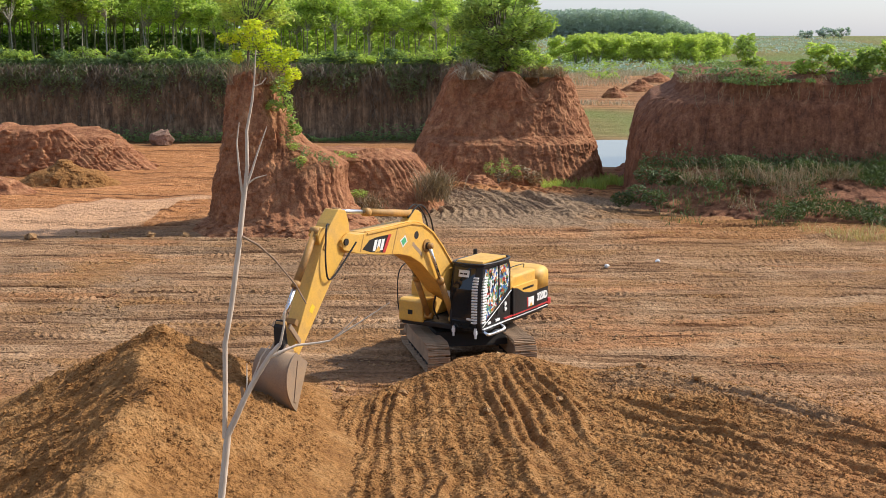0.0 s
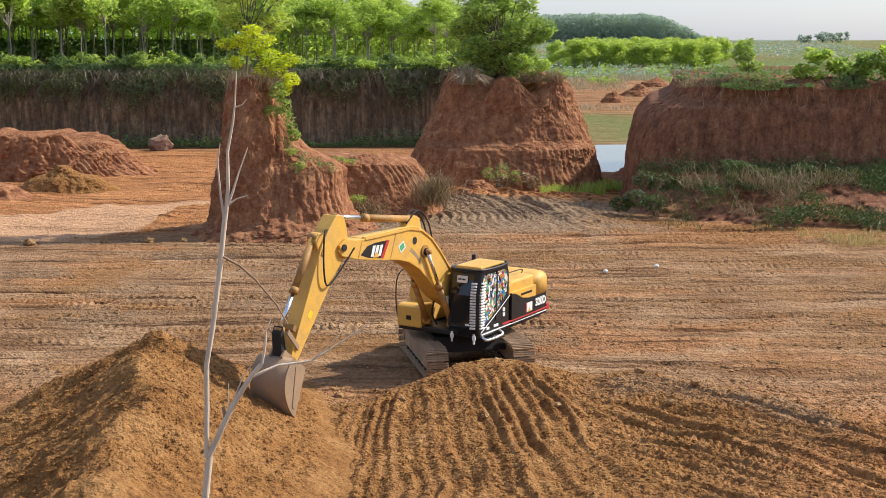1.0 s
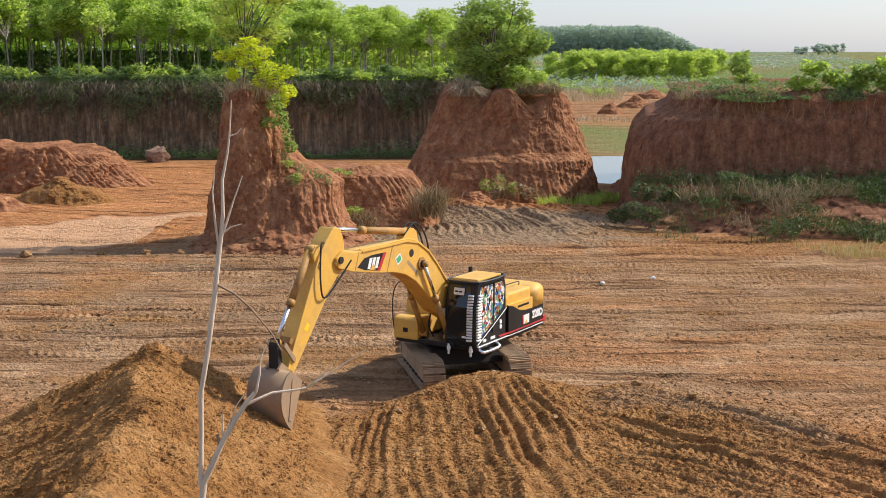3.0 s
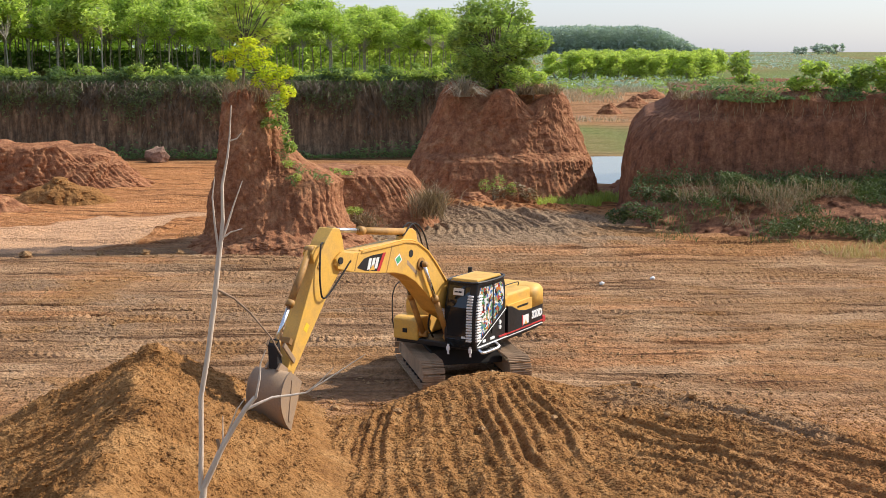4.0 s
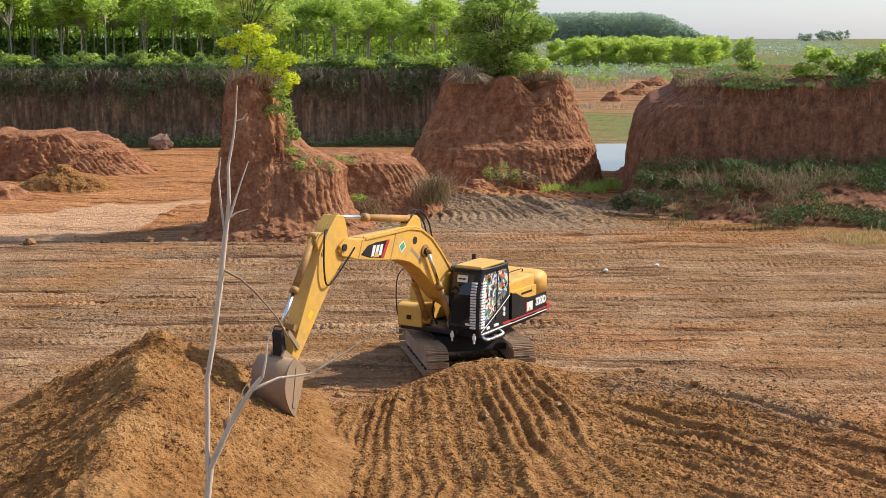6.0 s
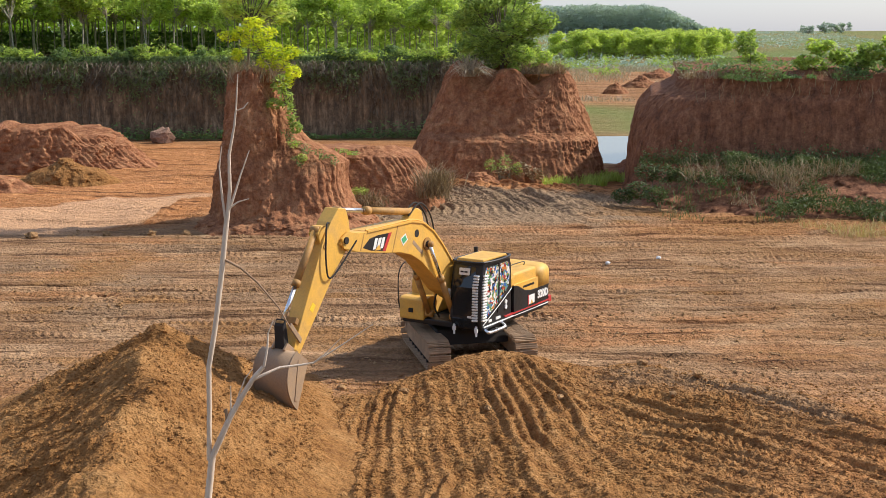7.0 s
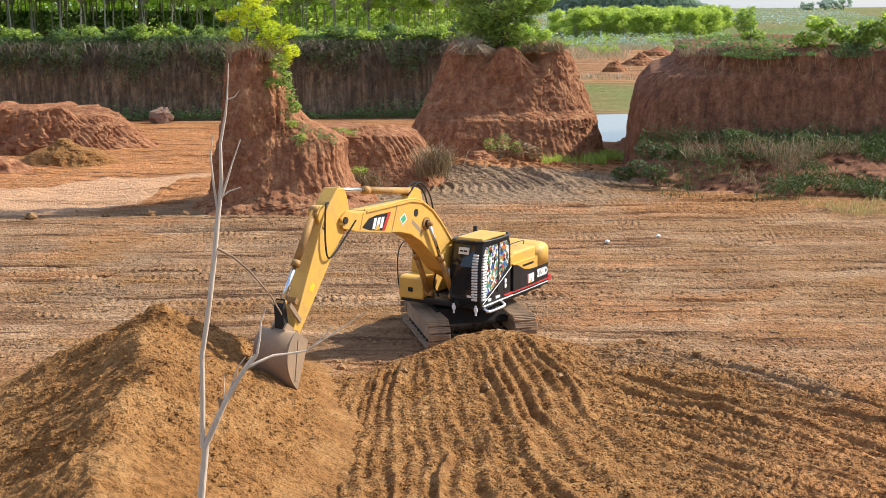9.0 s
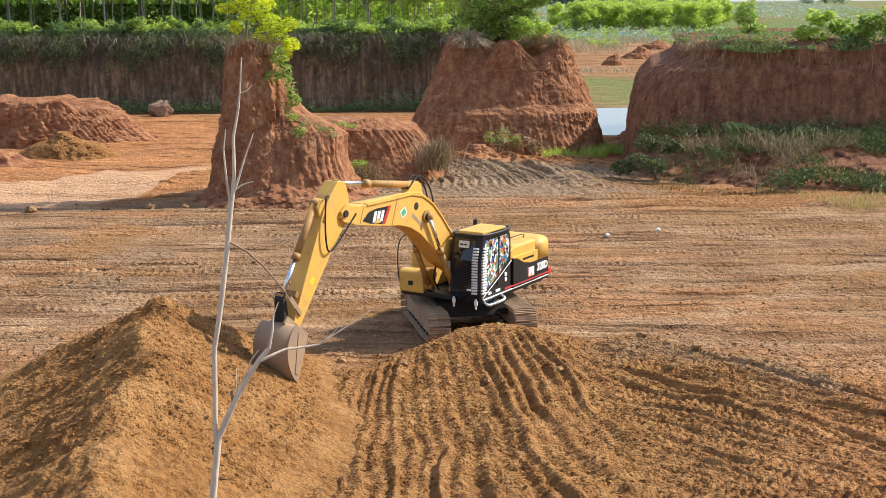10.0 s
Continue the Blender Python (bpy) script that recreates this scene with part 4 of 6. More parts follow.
# right-hand tank and tool box
upper("fuel_tank", lambda bm: prism(bm, [(-0.6, 1.17), (0.74, 1.17), (0.74, 2.08), (0.55, 2.28), (-0.6, 2.28)], -1.34, -0.56, 0.07, 3), YELLOW, "yellow fuel tank with a filler cap")
upper("tool_box", lambda bm: prism(bm, [(0.76, 1.1), (1.36, 1.1), (1.36, 1.66), (1.26, 1.72), (0.76, 1.72)], -1.34, -0.55, 0.05, 3), YELLOW, "yellow front tool box")
upper("latch", lambda bm: box(bm, (1.35, -1.02, 1.3), (1.385, -0.88, 1.42), 0.01), DARK)
upper("rail", lambda bm: hose(bm, [(1.25, -1.3, 1.1), (1.35, -1.36, 1.6), (1.3, -1.36, 2.4), (0.9, -1.3, 2.62), (0.2, -1.2, 2.2), (0.2, -1.2, 2.05)], 0.018), DARK, "thin black hand rail")

# cab
CAB_SIDE = [(-0.22, 1.05), (1.38, 1.05), (1.5, 1.35), (1.47, 2.2), (1.3, 2.84), (-0.12, 2.84), (-0.22, 2.6)]
cab = upper("cab", lambda bm: prism(bm, CAB_SIDE, 0.38, 1.32, 0.05, 3), BLACK, "black cab wrapped in printed film")
upper("roof", lambda bm: prism(bm, [(-0.1, 2.86), (1.24, 2.86), (1.2, 2.93), (-0.06, 2.93)], 0.45, 1.25, 0.03), YELLOW, "dusty yellow cab roof", cab)
upper("roof_rim", lambda bm: (hose(bm, [(-0.14, 0.4, 2.87), (-0.14, 1.31, 2.87), (1.3, 1.31, 2.87), (1.3, 0.4, 2.87), (-0.14, 0.4, 2.87)], 0.035)), BLACK, "", cab)
upper("windscreen", lambda bm: prism(bm, [(1.492, 1.42), (1.512, 1.42), (1.482, 2.2), (1.33, 2.76), (1.315, 2.74), (1.462, 2.2)], 0.47, 1.12, 0.004), GLASS, "dark tinted windscreen", cab)
upper("lower_window", lambda bm: prism(bm, [(1.40, 1.1), (1.425, 1.1), (1.515, 1.34), (1.5, 1.36)], 0.47, 1.2, 0.004), GLASS, "", cab)
upper("side_window", lambda bm: prism(bm, [(0.4, 1.72), (1.27, 1.34), (1.34, 2.2), (1.2, 2.72), (0.0, 2.72), (-0.1, 2.5), (-0.05, 2.05)], 1.3, 1.334, 0.006), FILM, "side window covered in bright printed film", cab)
upper("door_pillar", lambda bm: prism(bm, [(0.5, 1.4), (0.57, 1.4), (0.52, 2.75), (0.45, 2.75)], 1.3, 1.345, 0.005), BLACK, "", cab)
upper("trim_line", lambda bm: hose(bm, [(1.38, 1.345, 1.2), (0.6, 1.345, 1.56), (-0.2, 1.345, 1.95)], 0.012), WHITE, "white trim line", cab)
upper("sign", lambda bm: prism(bm, [(1.41, 2.53), (1.44, 2.52), (1.4, 2.70), (1.37, 2.70)], 0.63, 0.95, 0.01), WHITE, "small white sign on the windscreen", cab)
for k in range(2):
    upper("sign_bar", lambda bm: box(bm, (1.402, 0.68 + 0.12 * k, 2.59), (1.436, 0.77 + 0.12 * k, 2.63), 0.004), DARK, "", cab)
for k in range(17):
    zz = 1.32 + 0.074 * k
    back = np.interp(zz, [1.3, 2.2, 2.84], [0.0, 0.03, 0.2])
    upper("slat", lambda bm: prism(bm, [(1.5 - back, zz), (1.56 - back, zz - 0.01), (1.57 - back, zz + 0.03), (1.5 - back, zz + 0.042)], 1.09, 1.25, 0.01), WHITE, "white ornamental slat", cab)
    upper("slat", lambda bm: box(bm, (1.25 - back, 1.325, zz - 0.01), (1.46 - back, 1.39, zz + 0.032), 0.012), WHITE, "white ornamental slat", cab)
for yy in (0.52, 1.2):
    upper("pendant", lambda bm: (box(bm, (1.47, yy - 0.05, 1.0), (1.53, yy + 0.05, 1.13), 0.025), box(bm, (1.48, yy - 0.03, 1.13), (1.52, yy + 0.03, 1.18), 0.01), box(bm, (1.48, yy - 0.025, 0.9), (1.52, yy + 0.025, 1.0), 0.01)), WHITE, "white hanging ornament", cab)
upper("badge", lambda bm: box(bm, (1.49, 0.93, 1.38), (1.525, 1.06, 1.44), 0.012), WHITE, "", cab)
for bx, bz in ((0.12, 1.62), (0.12, 1.48)):
    upper("badge", lambda bm: rod(bm, (bx, 1.32, bz), (bx, 1.352, bz), 0.06, 16), WHITE, "", cab)
for bx, bw in ((1.0, 0.16), (0.55, 0.24)):
    upper("bar_mark", lambda bm: box(bm, (bx - bw / 2, 1.32, 1.22), (bx + bw / 2, 1.348, 1.29), 0.006), WHITE, "", cab)
upper("mirror", lambda bm: box(bm, (1.36, 0.24, 1.75), (1.42, 0.36, 2.1), 0.02), WHITE, "", cab)
upper("step_bar", lambda bm: (hose(bm, [(1.3, 1.34, 1.08), (1.32, 1.46, 1.02), (1.2, 1.5, 1.0), (0.55, 1.5, 1.0), (0.42, 1.46, 1.04), (0.4, 1.34, 1.1)], 0.04), box(bm, (0.5, 1.34, 1.0), (1.22, 1.48, 1.02), 0.008)), CHROME, "bright chrome step bar under the cab")
# markings of the rear side: plain shapes for the maker's mark, and the readable model figures
upper("emblem", lambda bm: box(bm, (-1.52, 1.35, 1.3), (-1.18, 1.366, 1.56), 0.01), WHITE, "plain white emblem plate")
upper("emblem_wedge", lambda bm: prism(bm, [(-1.42, 1.3), (-1.26, 1.3), (-1.34, 1.42)], 1.36, 1.372, 0), YELLOW, "")
upper("emblem_edge", lambda bm: prism(bm, [(-1.16, 1.28), (-1.12, 1.28), (-1.10, 1.58), (-1.16, 1.58)], 1.35, 1.37, 0), RED, "")
lettering("320D", 0.29, UP @ Matrix.Translation((-2.02, 1.35, 1.47)) @ pose(0, 0, 0, 90, 0, 180), WHITE, EX, 0.02)
upper("bar_mark", lambda bm: box(bm, (-1.5, 1.34, 1.83), (-0.85, 1.356, 1.89), 0.0), BLACK)

# boom, stick and bucket in the machine's own fore-and-aft plane
FOOT, BOOM_A, BOOM_L = Vector((0.44, 1.81)), radians(22.0), 6.0
STICK_A, STICK_L = radians(-51.5), 2.98
cb, sb = math.cos(BOOM_A), math.sin(BOOM_A)
TIP = FOOT + Vector((cb, sb)) * BOOM_L
ct, st = math.cos(STICK_A), math.sin(STICK_A)
PIN = TIP + Vector((ct, st)) * STICK_L


def on_boom(c, h):
    return (FOOT.x + cb * c - sb * h, FOOT.y + sb * c + cb * h)


def on_stick(s, n):
    s = s * STICK_L / 2.65 if s > 0 else s
    return (TIP.x + ct * s - st * n, TIP.y + st * s + ct * n)


def at_y(p, y):
    return (p[0], y, p[1])


BOOM_TOP = [(-0.12, 0.16), (0.5, 0.42), (1.15, 0.70), (1.75, 0.98), (2.3, 1.19), (2.85, 1.26), (3.4, 1.15), (4.2, 0.82), (5.2, 0.42), (6.05, 0.15)]
BOOM_BOTTOM = [(6.12, -0.14), (5.8, -0.22), (4.5, 0.05), (3.6, 0.28), (3.1, 0.34), (2.55, 0.29), (1.87, 0.08), (1.12, -0.2), (0.2, -0.28), (-0.1, -0.2)]
boom = upper("boom", lambda bm: prism(bm, [on_boom(*p) for p in BOOM_TOP + BOOM_BOTTOM], -0.27, 0.27, 0.018), YELLOW, "yellow gooseneck boom with a black decal")
STICK = [(-0.66, 0.36), (-0.52, 0.6), (-0.1, 0.66), (0.3, 0.66), (1.2, 0.46), (2.35, 0.2), (2.72, 0.1), (2.76, -0.08), (2.6, -0.13), (0.6, -0.18), (0.2, -0.25), (-0.2, -0.24), (-0.5, 0.08)]
stick = upper("stick", lambda bm: prism(bm, [on_stick(*p) for p in STICK], -0.2, 0.2, 0.018), YELLOW, "yellow stick with worn edges")
for yy in (-0.285, 0.225):
    upper("boom_ear", lambda bm: prism(bm, [on_boom(*p) for p in [(5.5, 0.3), (6.0, 0.22), (6.16, 0.0), (6.0, -0.2), (5.5, -0.14)]], yy, yy + 0.06, 0.01), YELLOW, "", boom)
upper("pin", lambda bm: rod(bm, at_y(on_boom(6.0, 0), -0.32), at_y(on_boom(6.0, 0), 0.32), 0.085), DARK, "", boom)
upper("pin", lambda bm: rod(bm, at_y(on_boom(2.5, 0.78), -0.36), at_y(on_boom(2.5, 0.78), 0.36), 0.09), DARK, "", boom)
# decal on the boom's side
upper("decal", lambda bm: prism(bm, [on_boom(*p) for p in [(4.18, 0.66), (4.28, 0.16), (4.9, 0.02), (5.25, 0.0), (5.05, 0.28), (4.75, 0.44)]], 0.268, 0.274, 0), BLACK, "black swoosh decal", boom)
upper("decal_edge", lambda bm: prism(bm, [on_boom(*p) for p in [(4.18, 0.66), (4.28, 0.16), (4.40, 0.135), (4.3, 0.62)]], 0.268, 0.277, 0), RED, "", boom)
for k in range(3):
    c0 = 4.42 + 0.15 * k
    h0 = 0.2 - 0.05 * k
    upper("emblem_bar", lambda bm: prism(bm, [on_boom(c0, h0), on_boom(c0 + 0.11, h0 - 0.04), on_boom(c0 + 0.11, h0 + 0.24), on_boom(c0, h0 + 0.28)], 0.27, 0.28, 0), WHITE, "", boom)
upper("emblem_wedge", lambda bm: prism(bm, [on_boom(4.5, 0.14), on_boom(4.74, 0.06), on_boom(4.62, 0.25)], 0.27, 0.284, 0), YELLOW, "", boom)
upper("decal_plate", lambda bm: prism(bm, [on_boom(3.4, 0.66), on_boom(3.56, 0.79), on_boom(3.74, 0.6), on_boom(3.56, 0.47)], 0.268, 0.275, 0), WHITE, "white diamond decal with a green middle", boom)
upper("green_decal", lambda bm: prism(bm, [on_boom(3.45, 0.655), on_boom(3.565, 0.745), on_boom(3.69, 0.605), on_boom(3.565, 0.515)], 0.27, 0.279, 0), GREEN, "green diamond decal", boom)


upper("weld_seam", lambda bm: prism(bm, [on_boom(*p) for p in [(3.95, 0.9), (3.98, 0.9), (3.98, 0.2), (3.95, 0.2)]], 0.266, 0.274, 0), OCHRE, "", boom)
upper("weld_seam", lambda bm: prism(bm, [on_boom(*p) for p in [(5.3, 0.36), (5.33, 0.36), (5.33, -0.08), (5.3, -0.08)]], 0.266, 0.274, 0), OCHRE, "", boom)
upper("pin_boss", lambda bm: rod(bm, at_y(on_boom(2.5, 0.78), 0.25), at_y(on_boom(2.5, 0.78), 0.31), 0.17, 20), OCHRE, "", boom)
upper("inspection_hole", lambda bm: rod(bm, at_y(on_boom(3.05, 0.92), 0.255), at_y(on_boom(3.05, 0.92), 0.277), 0.1, 18), DARK, "", boom)
upper("smudged_decal", lambda bm: prism(bm, [on_boom(*p) for p in [(2.6, 0.46), (3.15, 0.62), (3.15, 0.72), (2.6, 0.56)]], 0.266, 0.273, 0), STEEL, "faded strip decal", boom)
upper("flange", lambda bm: prism(bm, [on_boom(c, h + 0.012) for c, h in BOOM_TOP[1:-1]] + [on_boom(c, h - 0.03) for c, h in BOOM_TOP[-2:0:-1]], -0.30, 0.30, 0), YELLOW, "", boom)
upper("yellow_label", lambda bm: prism(bm, [on_stick(*p) for p in [(1.55, 0.02), (1.72, 0.02), (1.72, 0.16), (1.55, 0.16)]], 0.198, 0.205, 0), FILM_YELLOW, "small bright yellow label", stick)
for sv in (0.35, 2.05):
    upper("hose_clamp", lambda bm: prism(bm, [on_stick(sv, 0.5), on_stick(sv + 0.12, 0.48), on_stick(sv + 0.12, 0.62 - 0.13 * sv), on_stick(sv, 0.64 - 0.13 * sv)], -0.22, 0.22, 0.01), OCHRE, "", stick)


def cylinder(name, a, b, y, r, barrel, mat, rod_mat=CHROME):
    """Barrel from a towards b, then the rod, with eyes at both ends."""
    ax, bx = Vector(at_y(a, y)), Vector(at_y(b, y))
    mid = ax.lerp(bx, barrel)
    c = upper(name, lambda bm: (rod(bm, ax, mid, r, 18), rod(bm, ax.lerp(bx, barrel - 0.05), mid + (bx - ax).normalized() * 0.03, r * 1.18, 18), rod(bm, ax - Vector((0, 0.11, 0)), ax + Vector((0, 0.11, 0)), r * 1.1)), mat, "", None, True)
    upper("piston_rod", lambda bm: rod(bm, mid, bx, r * 0.6, 16), rod_mat, "bright chrome rod", c, True)
    upper("rod_eye", lambda bm: rod(bm, bx - Vector((0, 0.1, 0)), bx + Vector((0, 0.1, 0)), r * 0.95), OCHRE if mat == OCHRE else DARK, "", c, True)
    return c


for yy in (-0.42, 0.36):
    cylinder("boom_cylinder", (1.25, 1.3), on_boom(2.5, 0.78), yy, 0.08, 0.55, OCHRE)
cylinder("stick_cylinder", on_boom(2.95, 1.5), on_stick(-0.58, 0.4), 0.0, 0.09, 0.66, OCHRE)
upper("cylinder_bracket", lambda bm: prism(bm, [on_boom(*p) for p in [(2.5, 1.2), (2.8, 1.58), (3.1, 1.58), (3.4, 1.1)]], -0.12, 0.12, 0.02), YELLOW, "", boom)
cylinder("bucket_cylinder", on_stick(0.2, 0.82), on_stick(2.26, 0.64), 0.0, 0.085, 0.6, OCHRE)
upper("cylinder_bracket", lambda bm: prism(bm, [on_stick(*p) for p in [(-0.1, 0.5), (0.12, 0.86), (0.3, 0.86), (0.5, 0.5)]], -0.14, 0.14, 0.02), YELLOW, "", stick)
BK_C, BK_S = 0.8 * math.cos(radians(26)), 0.8 * math.sin(radians(26))


def bk(a, b):
    """A place on the bucket, from its pin, by its curl."""
    a = a * 0.8
    return (PIN.x + a * BK_C - b * BK_S, PIN.y + a * BK_S + b * BK_C)


LINK = bk(0.5, 0.1)
for yy in (-0.26, 0.2):
    upper("link", lambda bm: prism(bm, [on_stick(2.33, 0.06), on_stick(2.43, 0.04), on_stick(2.32, 0.62), on_stick(2.22, 0.62)], yy, yy + 0.05, 0.012), STEEL, "worn bucket link", stick)
upper("link", lambda bm: prism(bm, [on_stick(2.2, 0.72), on_stick(2.36, 0.7), (LINK[0] + 0.08, LINK[1] - 0.05), (LINK[0] - 0.1, LINK[1] - 0.05)], -0.13, 0.13, 0.015), DARK, "greasy black bucket link", stick)

BUCKET_OUT = [(0.58, 0.0), (0.68, -0.10), (0.75, -0.22), (0.79, -0.36), (0.80, -0.52), (0.77, -0.69), (0.70, -0.85), (0.60, -1.0), (0.48, -1.13), (0.34, -1.24), (0.19, -1.34), (0.04, -1.42), (-0.12, -1.48), (-0.30, -1.53)]


def bucket_shell(bm):
    """Bent back plate with thickness, and two cheek plates."""
    out = [bk(a, b) for a, b in [(-0.16, -0.14), (0.3, -0.06)] + BUCKET_OUT]
    inn = []
    c = Vector(bk(0.1, -0.7))
    for p in out:
        d = c - Vector(p)
        q = Vector(p) + d.normalized() * 0.06
        inn.append((q.x, q.y))
    b2 = bmesh.new()
    loops = []
    for y in (-0.46, 0.46):
        loops.append([[b2.verts.new((x, y, z)) for x, z in pts] for pts in (out, inn)])
    n = len(out)
    for k in range(n - 1):
        b2.faces.new([loops[0][0][k], loops[1][0][k], loops[1][0][k + 1], loops[0][0][k + 1]])
        b2.faces.new([loops[0][1][k], loops[0][1][k + 1], loops[1][1][k + 1], loops[1][1][k]])
        for e in (0, 1):
            b2.faces.new([loops[e][0][k], loops[e][0][k + 1], loops[e][1][k + 1], loops[e][1][k]])
    for k in (0, n - 1):
        b2.faces.new([loops[0][0][k], loops[1][0][k], loops[1][1][k], loops[0][1][k]])
    absorb(bm, b2)


CHEEK = [bk(a, b) for a, b in [(-0.18, -0.12), (0.3, -0.04)] + BUCKET_OUT + [(-0.28, -1.38)]]
bucket = upper("bucket", bucket_shell, STEEL, "worn steel digging bucket with soil on it", None, True)
for yy in (-0.5, 0.46):
    upper("cheek_plate", lambda bm: prism(bm, CHEEK, yy, yy + 0.04, 0.006), STEEL, "", bucket)
for yy in (-0.2, 0.14):
    upper("bucket_ear", lambda bm: prism(bm, [bk(-0.16, -0.2), bk(-0.14, 0.1), bk(0.12, 0.12), bk(0.6, 0.2), bk(0.7, -0.02), bk(0.4, -0.12)], yy, yy + 0.06, 0.012), STEEL, "", bucket)
upper("wear_strip", lambda bm: prism(bm, [bk(a, b) for a, b in [(0.28, -0.2), (0.42, -0.2), (0.02, -1.3), (-0.14, -1.3)]], 0.5, 0.515, 0.004), STEEL, "", bucket)
for k in range(5):
    yy = -0.4 + 0.2 * k
    upper("tooth", lambda bm: prism(bm, [bk(-0.24, -1.53), bk(-0.24, -1.43), bk(-0.52, -1.56)], yy - 0.05, yy + 0.05, 0.01), STEEL, "", bucket)
# hoses and pipes
upper("hose", lambda bm: hose(bm, [at_y(on_stick(-0.1, 0.6), 0.12), at_y(on_stick(0.1, 0.8), 0.25), at_y(on_stick(0.75, 0.35), 0.3), at_y(on_stick(0.85, -0.05), 0.28), at_y(on_boom(5.6, 0.1), 0.3)]), DARK)
for yy in (-0.08, 0.08):
    upper("hose", lambda bm: hose(bm, [at_y(on_boom(3.3, 1.3), yy), at_y(on_boom(2.9, 1.75), yy), at_y(on_boom(2.3, 1.6), yy), at_y(on_boom(1.8, 1.05), yy)]), DARK)
upper("pipe", lambda bm: hose(bm, [at_y(on_boom(c, h + 0.03), 0.2) for c, h in BOOM_TOP[1:-1]], 0.02), YELLOW)
upper("hose", lambda bm: hose(bm, [(0.9, 0.2, 1.3), (1.2, 0.25, 1.7), (0.9, 0.28, 2.2), (0.75, 0.25, 2.4)], 0.025), DARK)
upper("hose", lambda bm: hose(bm, [(1.1, -0.2, 1.2), (1.35, -0.2, 1.6), (1.0, -0.26, 2.1), (0.9, -0.25, 2.4)], 0.025), DARK)


# ---- plants of the plateau and the pit's rim ----
def blades(rng, roots, length, width, lean=0.5, bend=0.4, down=False):
    """Narrow bent blades or stems (two quads each) growing from the roots."""
    n = len(roots)
    w = rng.uniform(0, 2 * math.pi, n)
    ln = length * rng.uniform(0.5, 1.25, n)
    tilt = rng.uniform(0.1, 1, n) * lean
    out = np.stack([np.cos(w), np.sin(w), np.zeros(n)], 1)
    up = np.array([0, 0, -1.0 if down else 1.0])
    mid = roots + (up * np.cos(tilt)[:, None] + out * np.sin(tilt)[:, None]) * ln[:, None] * 0.55
    tip = mid + (up * np.cos(tilt + bend)[:, None] + out * np.sin(tilt + bend)[:, None]) * ln[:, None] * 0.45
    v = rng.uniform(0, 2 * math.pi, n)
    side = np.stack([np.cos(v), np.sin(v), np.zeros(n)], 1) * width / 2
    p = np.stack([roots - side, roots + side, mid - side * 0.8, mid + side * 0.8, tip - side * 0.15, tip + side * 0.15], 1)
    i = np.arange(n)[:, None] * 6
    return p.reshape(-1, 3), np.concatenate([i + np.array([[0, 1, 3, 2]]), i + np.array([[2, 3, 5, 4]])])


def strew(rng, n, xr, yr, z):
    x, y = rng.uniform(*xr, n), rng.uniform(*yr, n)
    return np.stack([x, y, z(x, y) if callable(z) else np.full(n, z)], 1)


def blade_stuff(name, seed, roots, length, width, mat, label, category, **kw):
    v, f = blades(np.random.default_rng(seed), roots, length, width, **kw)
    return tagged(new(name, poly_mesh(name, v, f, mat, False)), label, category, kind="stuff")


def plant(name, base, stems, lumps, per, leaf, mat, seed, label, category, flat=0.5, trunk=0.07):
    """A shrub or tree: bent stems from the base to the lumps, leaves round each lump."""
    rng = np.random.default_rng(seed)
    thing = tagged(new(name), label, category)
    thing.matrix_basis = pose(*base)
    b = Vector(base)
    fork = Vector(stems)
    limbs = [tube([(0, 0, -0.3), fork * 0.5 + Vector((0.05, 0, 0)), fork], [trunk, trunk * 0.85, trunk * 0.7], 7)]
    local = []
    for x, y, z, rx, ry, rz in lumps:
        e = Vector((x, y, z)) - b
        mid = fork.lerp(e, 0.5) + Vector((rng.normal() * 0.1, rng.normal() * 0.1, 0.12))
        limbs.append(tube([fork, mid, e], [trunk * 0.5, trunk * 0.3, trunk * 0.1], 5))
        for _ in range(3):
            tip = e + Vector((rng.normal() * rx, rng.normal() * ry, rng.normal() * rz)) * 0.5
            limbs.append(tube([mid.lerp(e, 0.6), tip], [trunk * 0.18, trunk * 0.06], 4))
        local.append((e.x, e.y, e.z, rx, ry, rz))
    v, f = joined(limbs)
    mesh_part("trunk", poly_mesh("trunk", v, f, LIMB), thing)
    v, f = leaf_cards(rng, clumps(rng, local, per), leaf, flat)
    mesh_part("crown", poly_mesh("crown", v, f, mat, False), thing)
    return thing


def ragged(rng, n, cx, cy, cz, rx, ry, rz, r0, r1):
    """n lumps spread unevenly through an upright egg."""
    out = []
    for _ in range(n):
        d = rng.normal(size=3)
        d /= np.linalg.norm(d)
        k = rng.uniform(0.3, 1.0) ** 0.5
        r = rng.uniform(r0, r1)
        out.append((cx + d[0] * rx * k, cy + d[1] * ry * k, cz + d[2] * rz * k, r * 1.1, r * 1.1, r * 0.8))
    return out


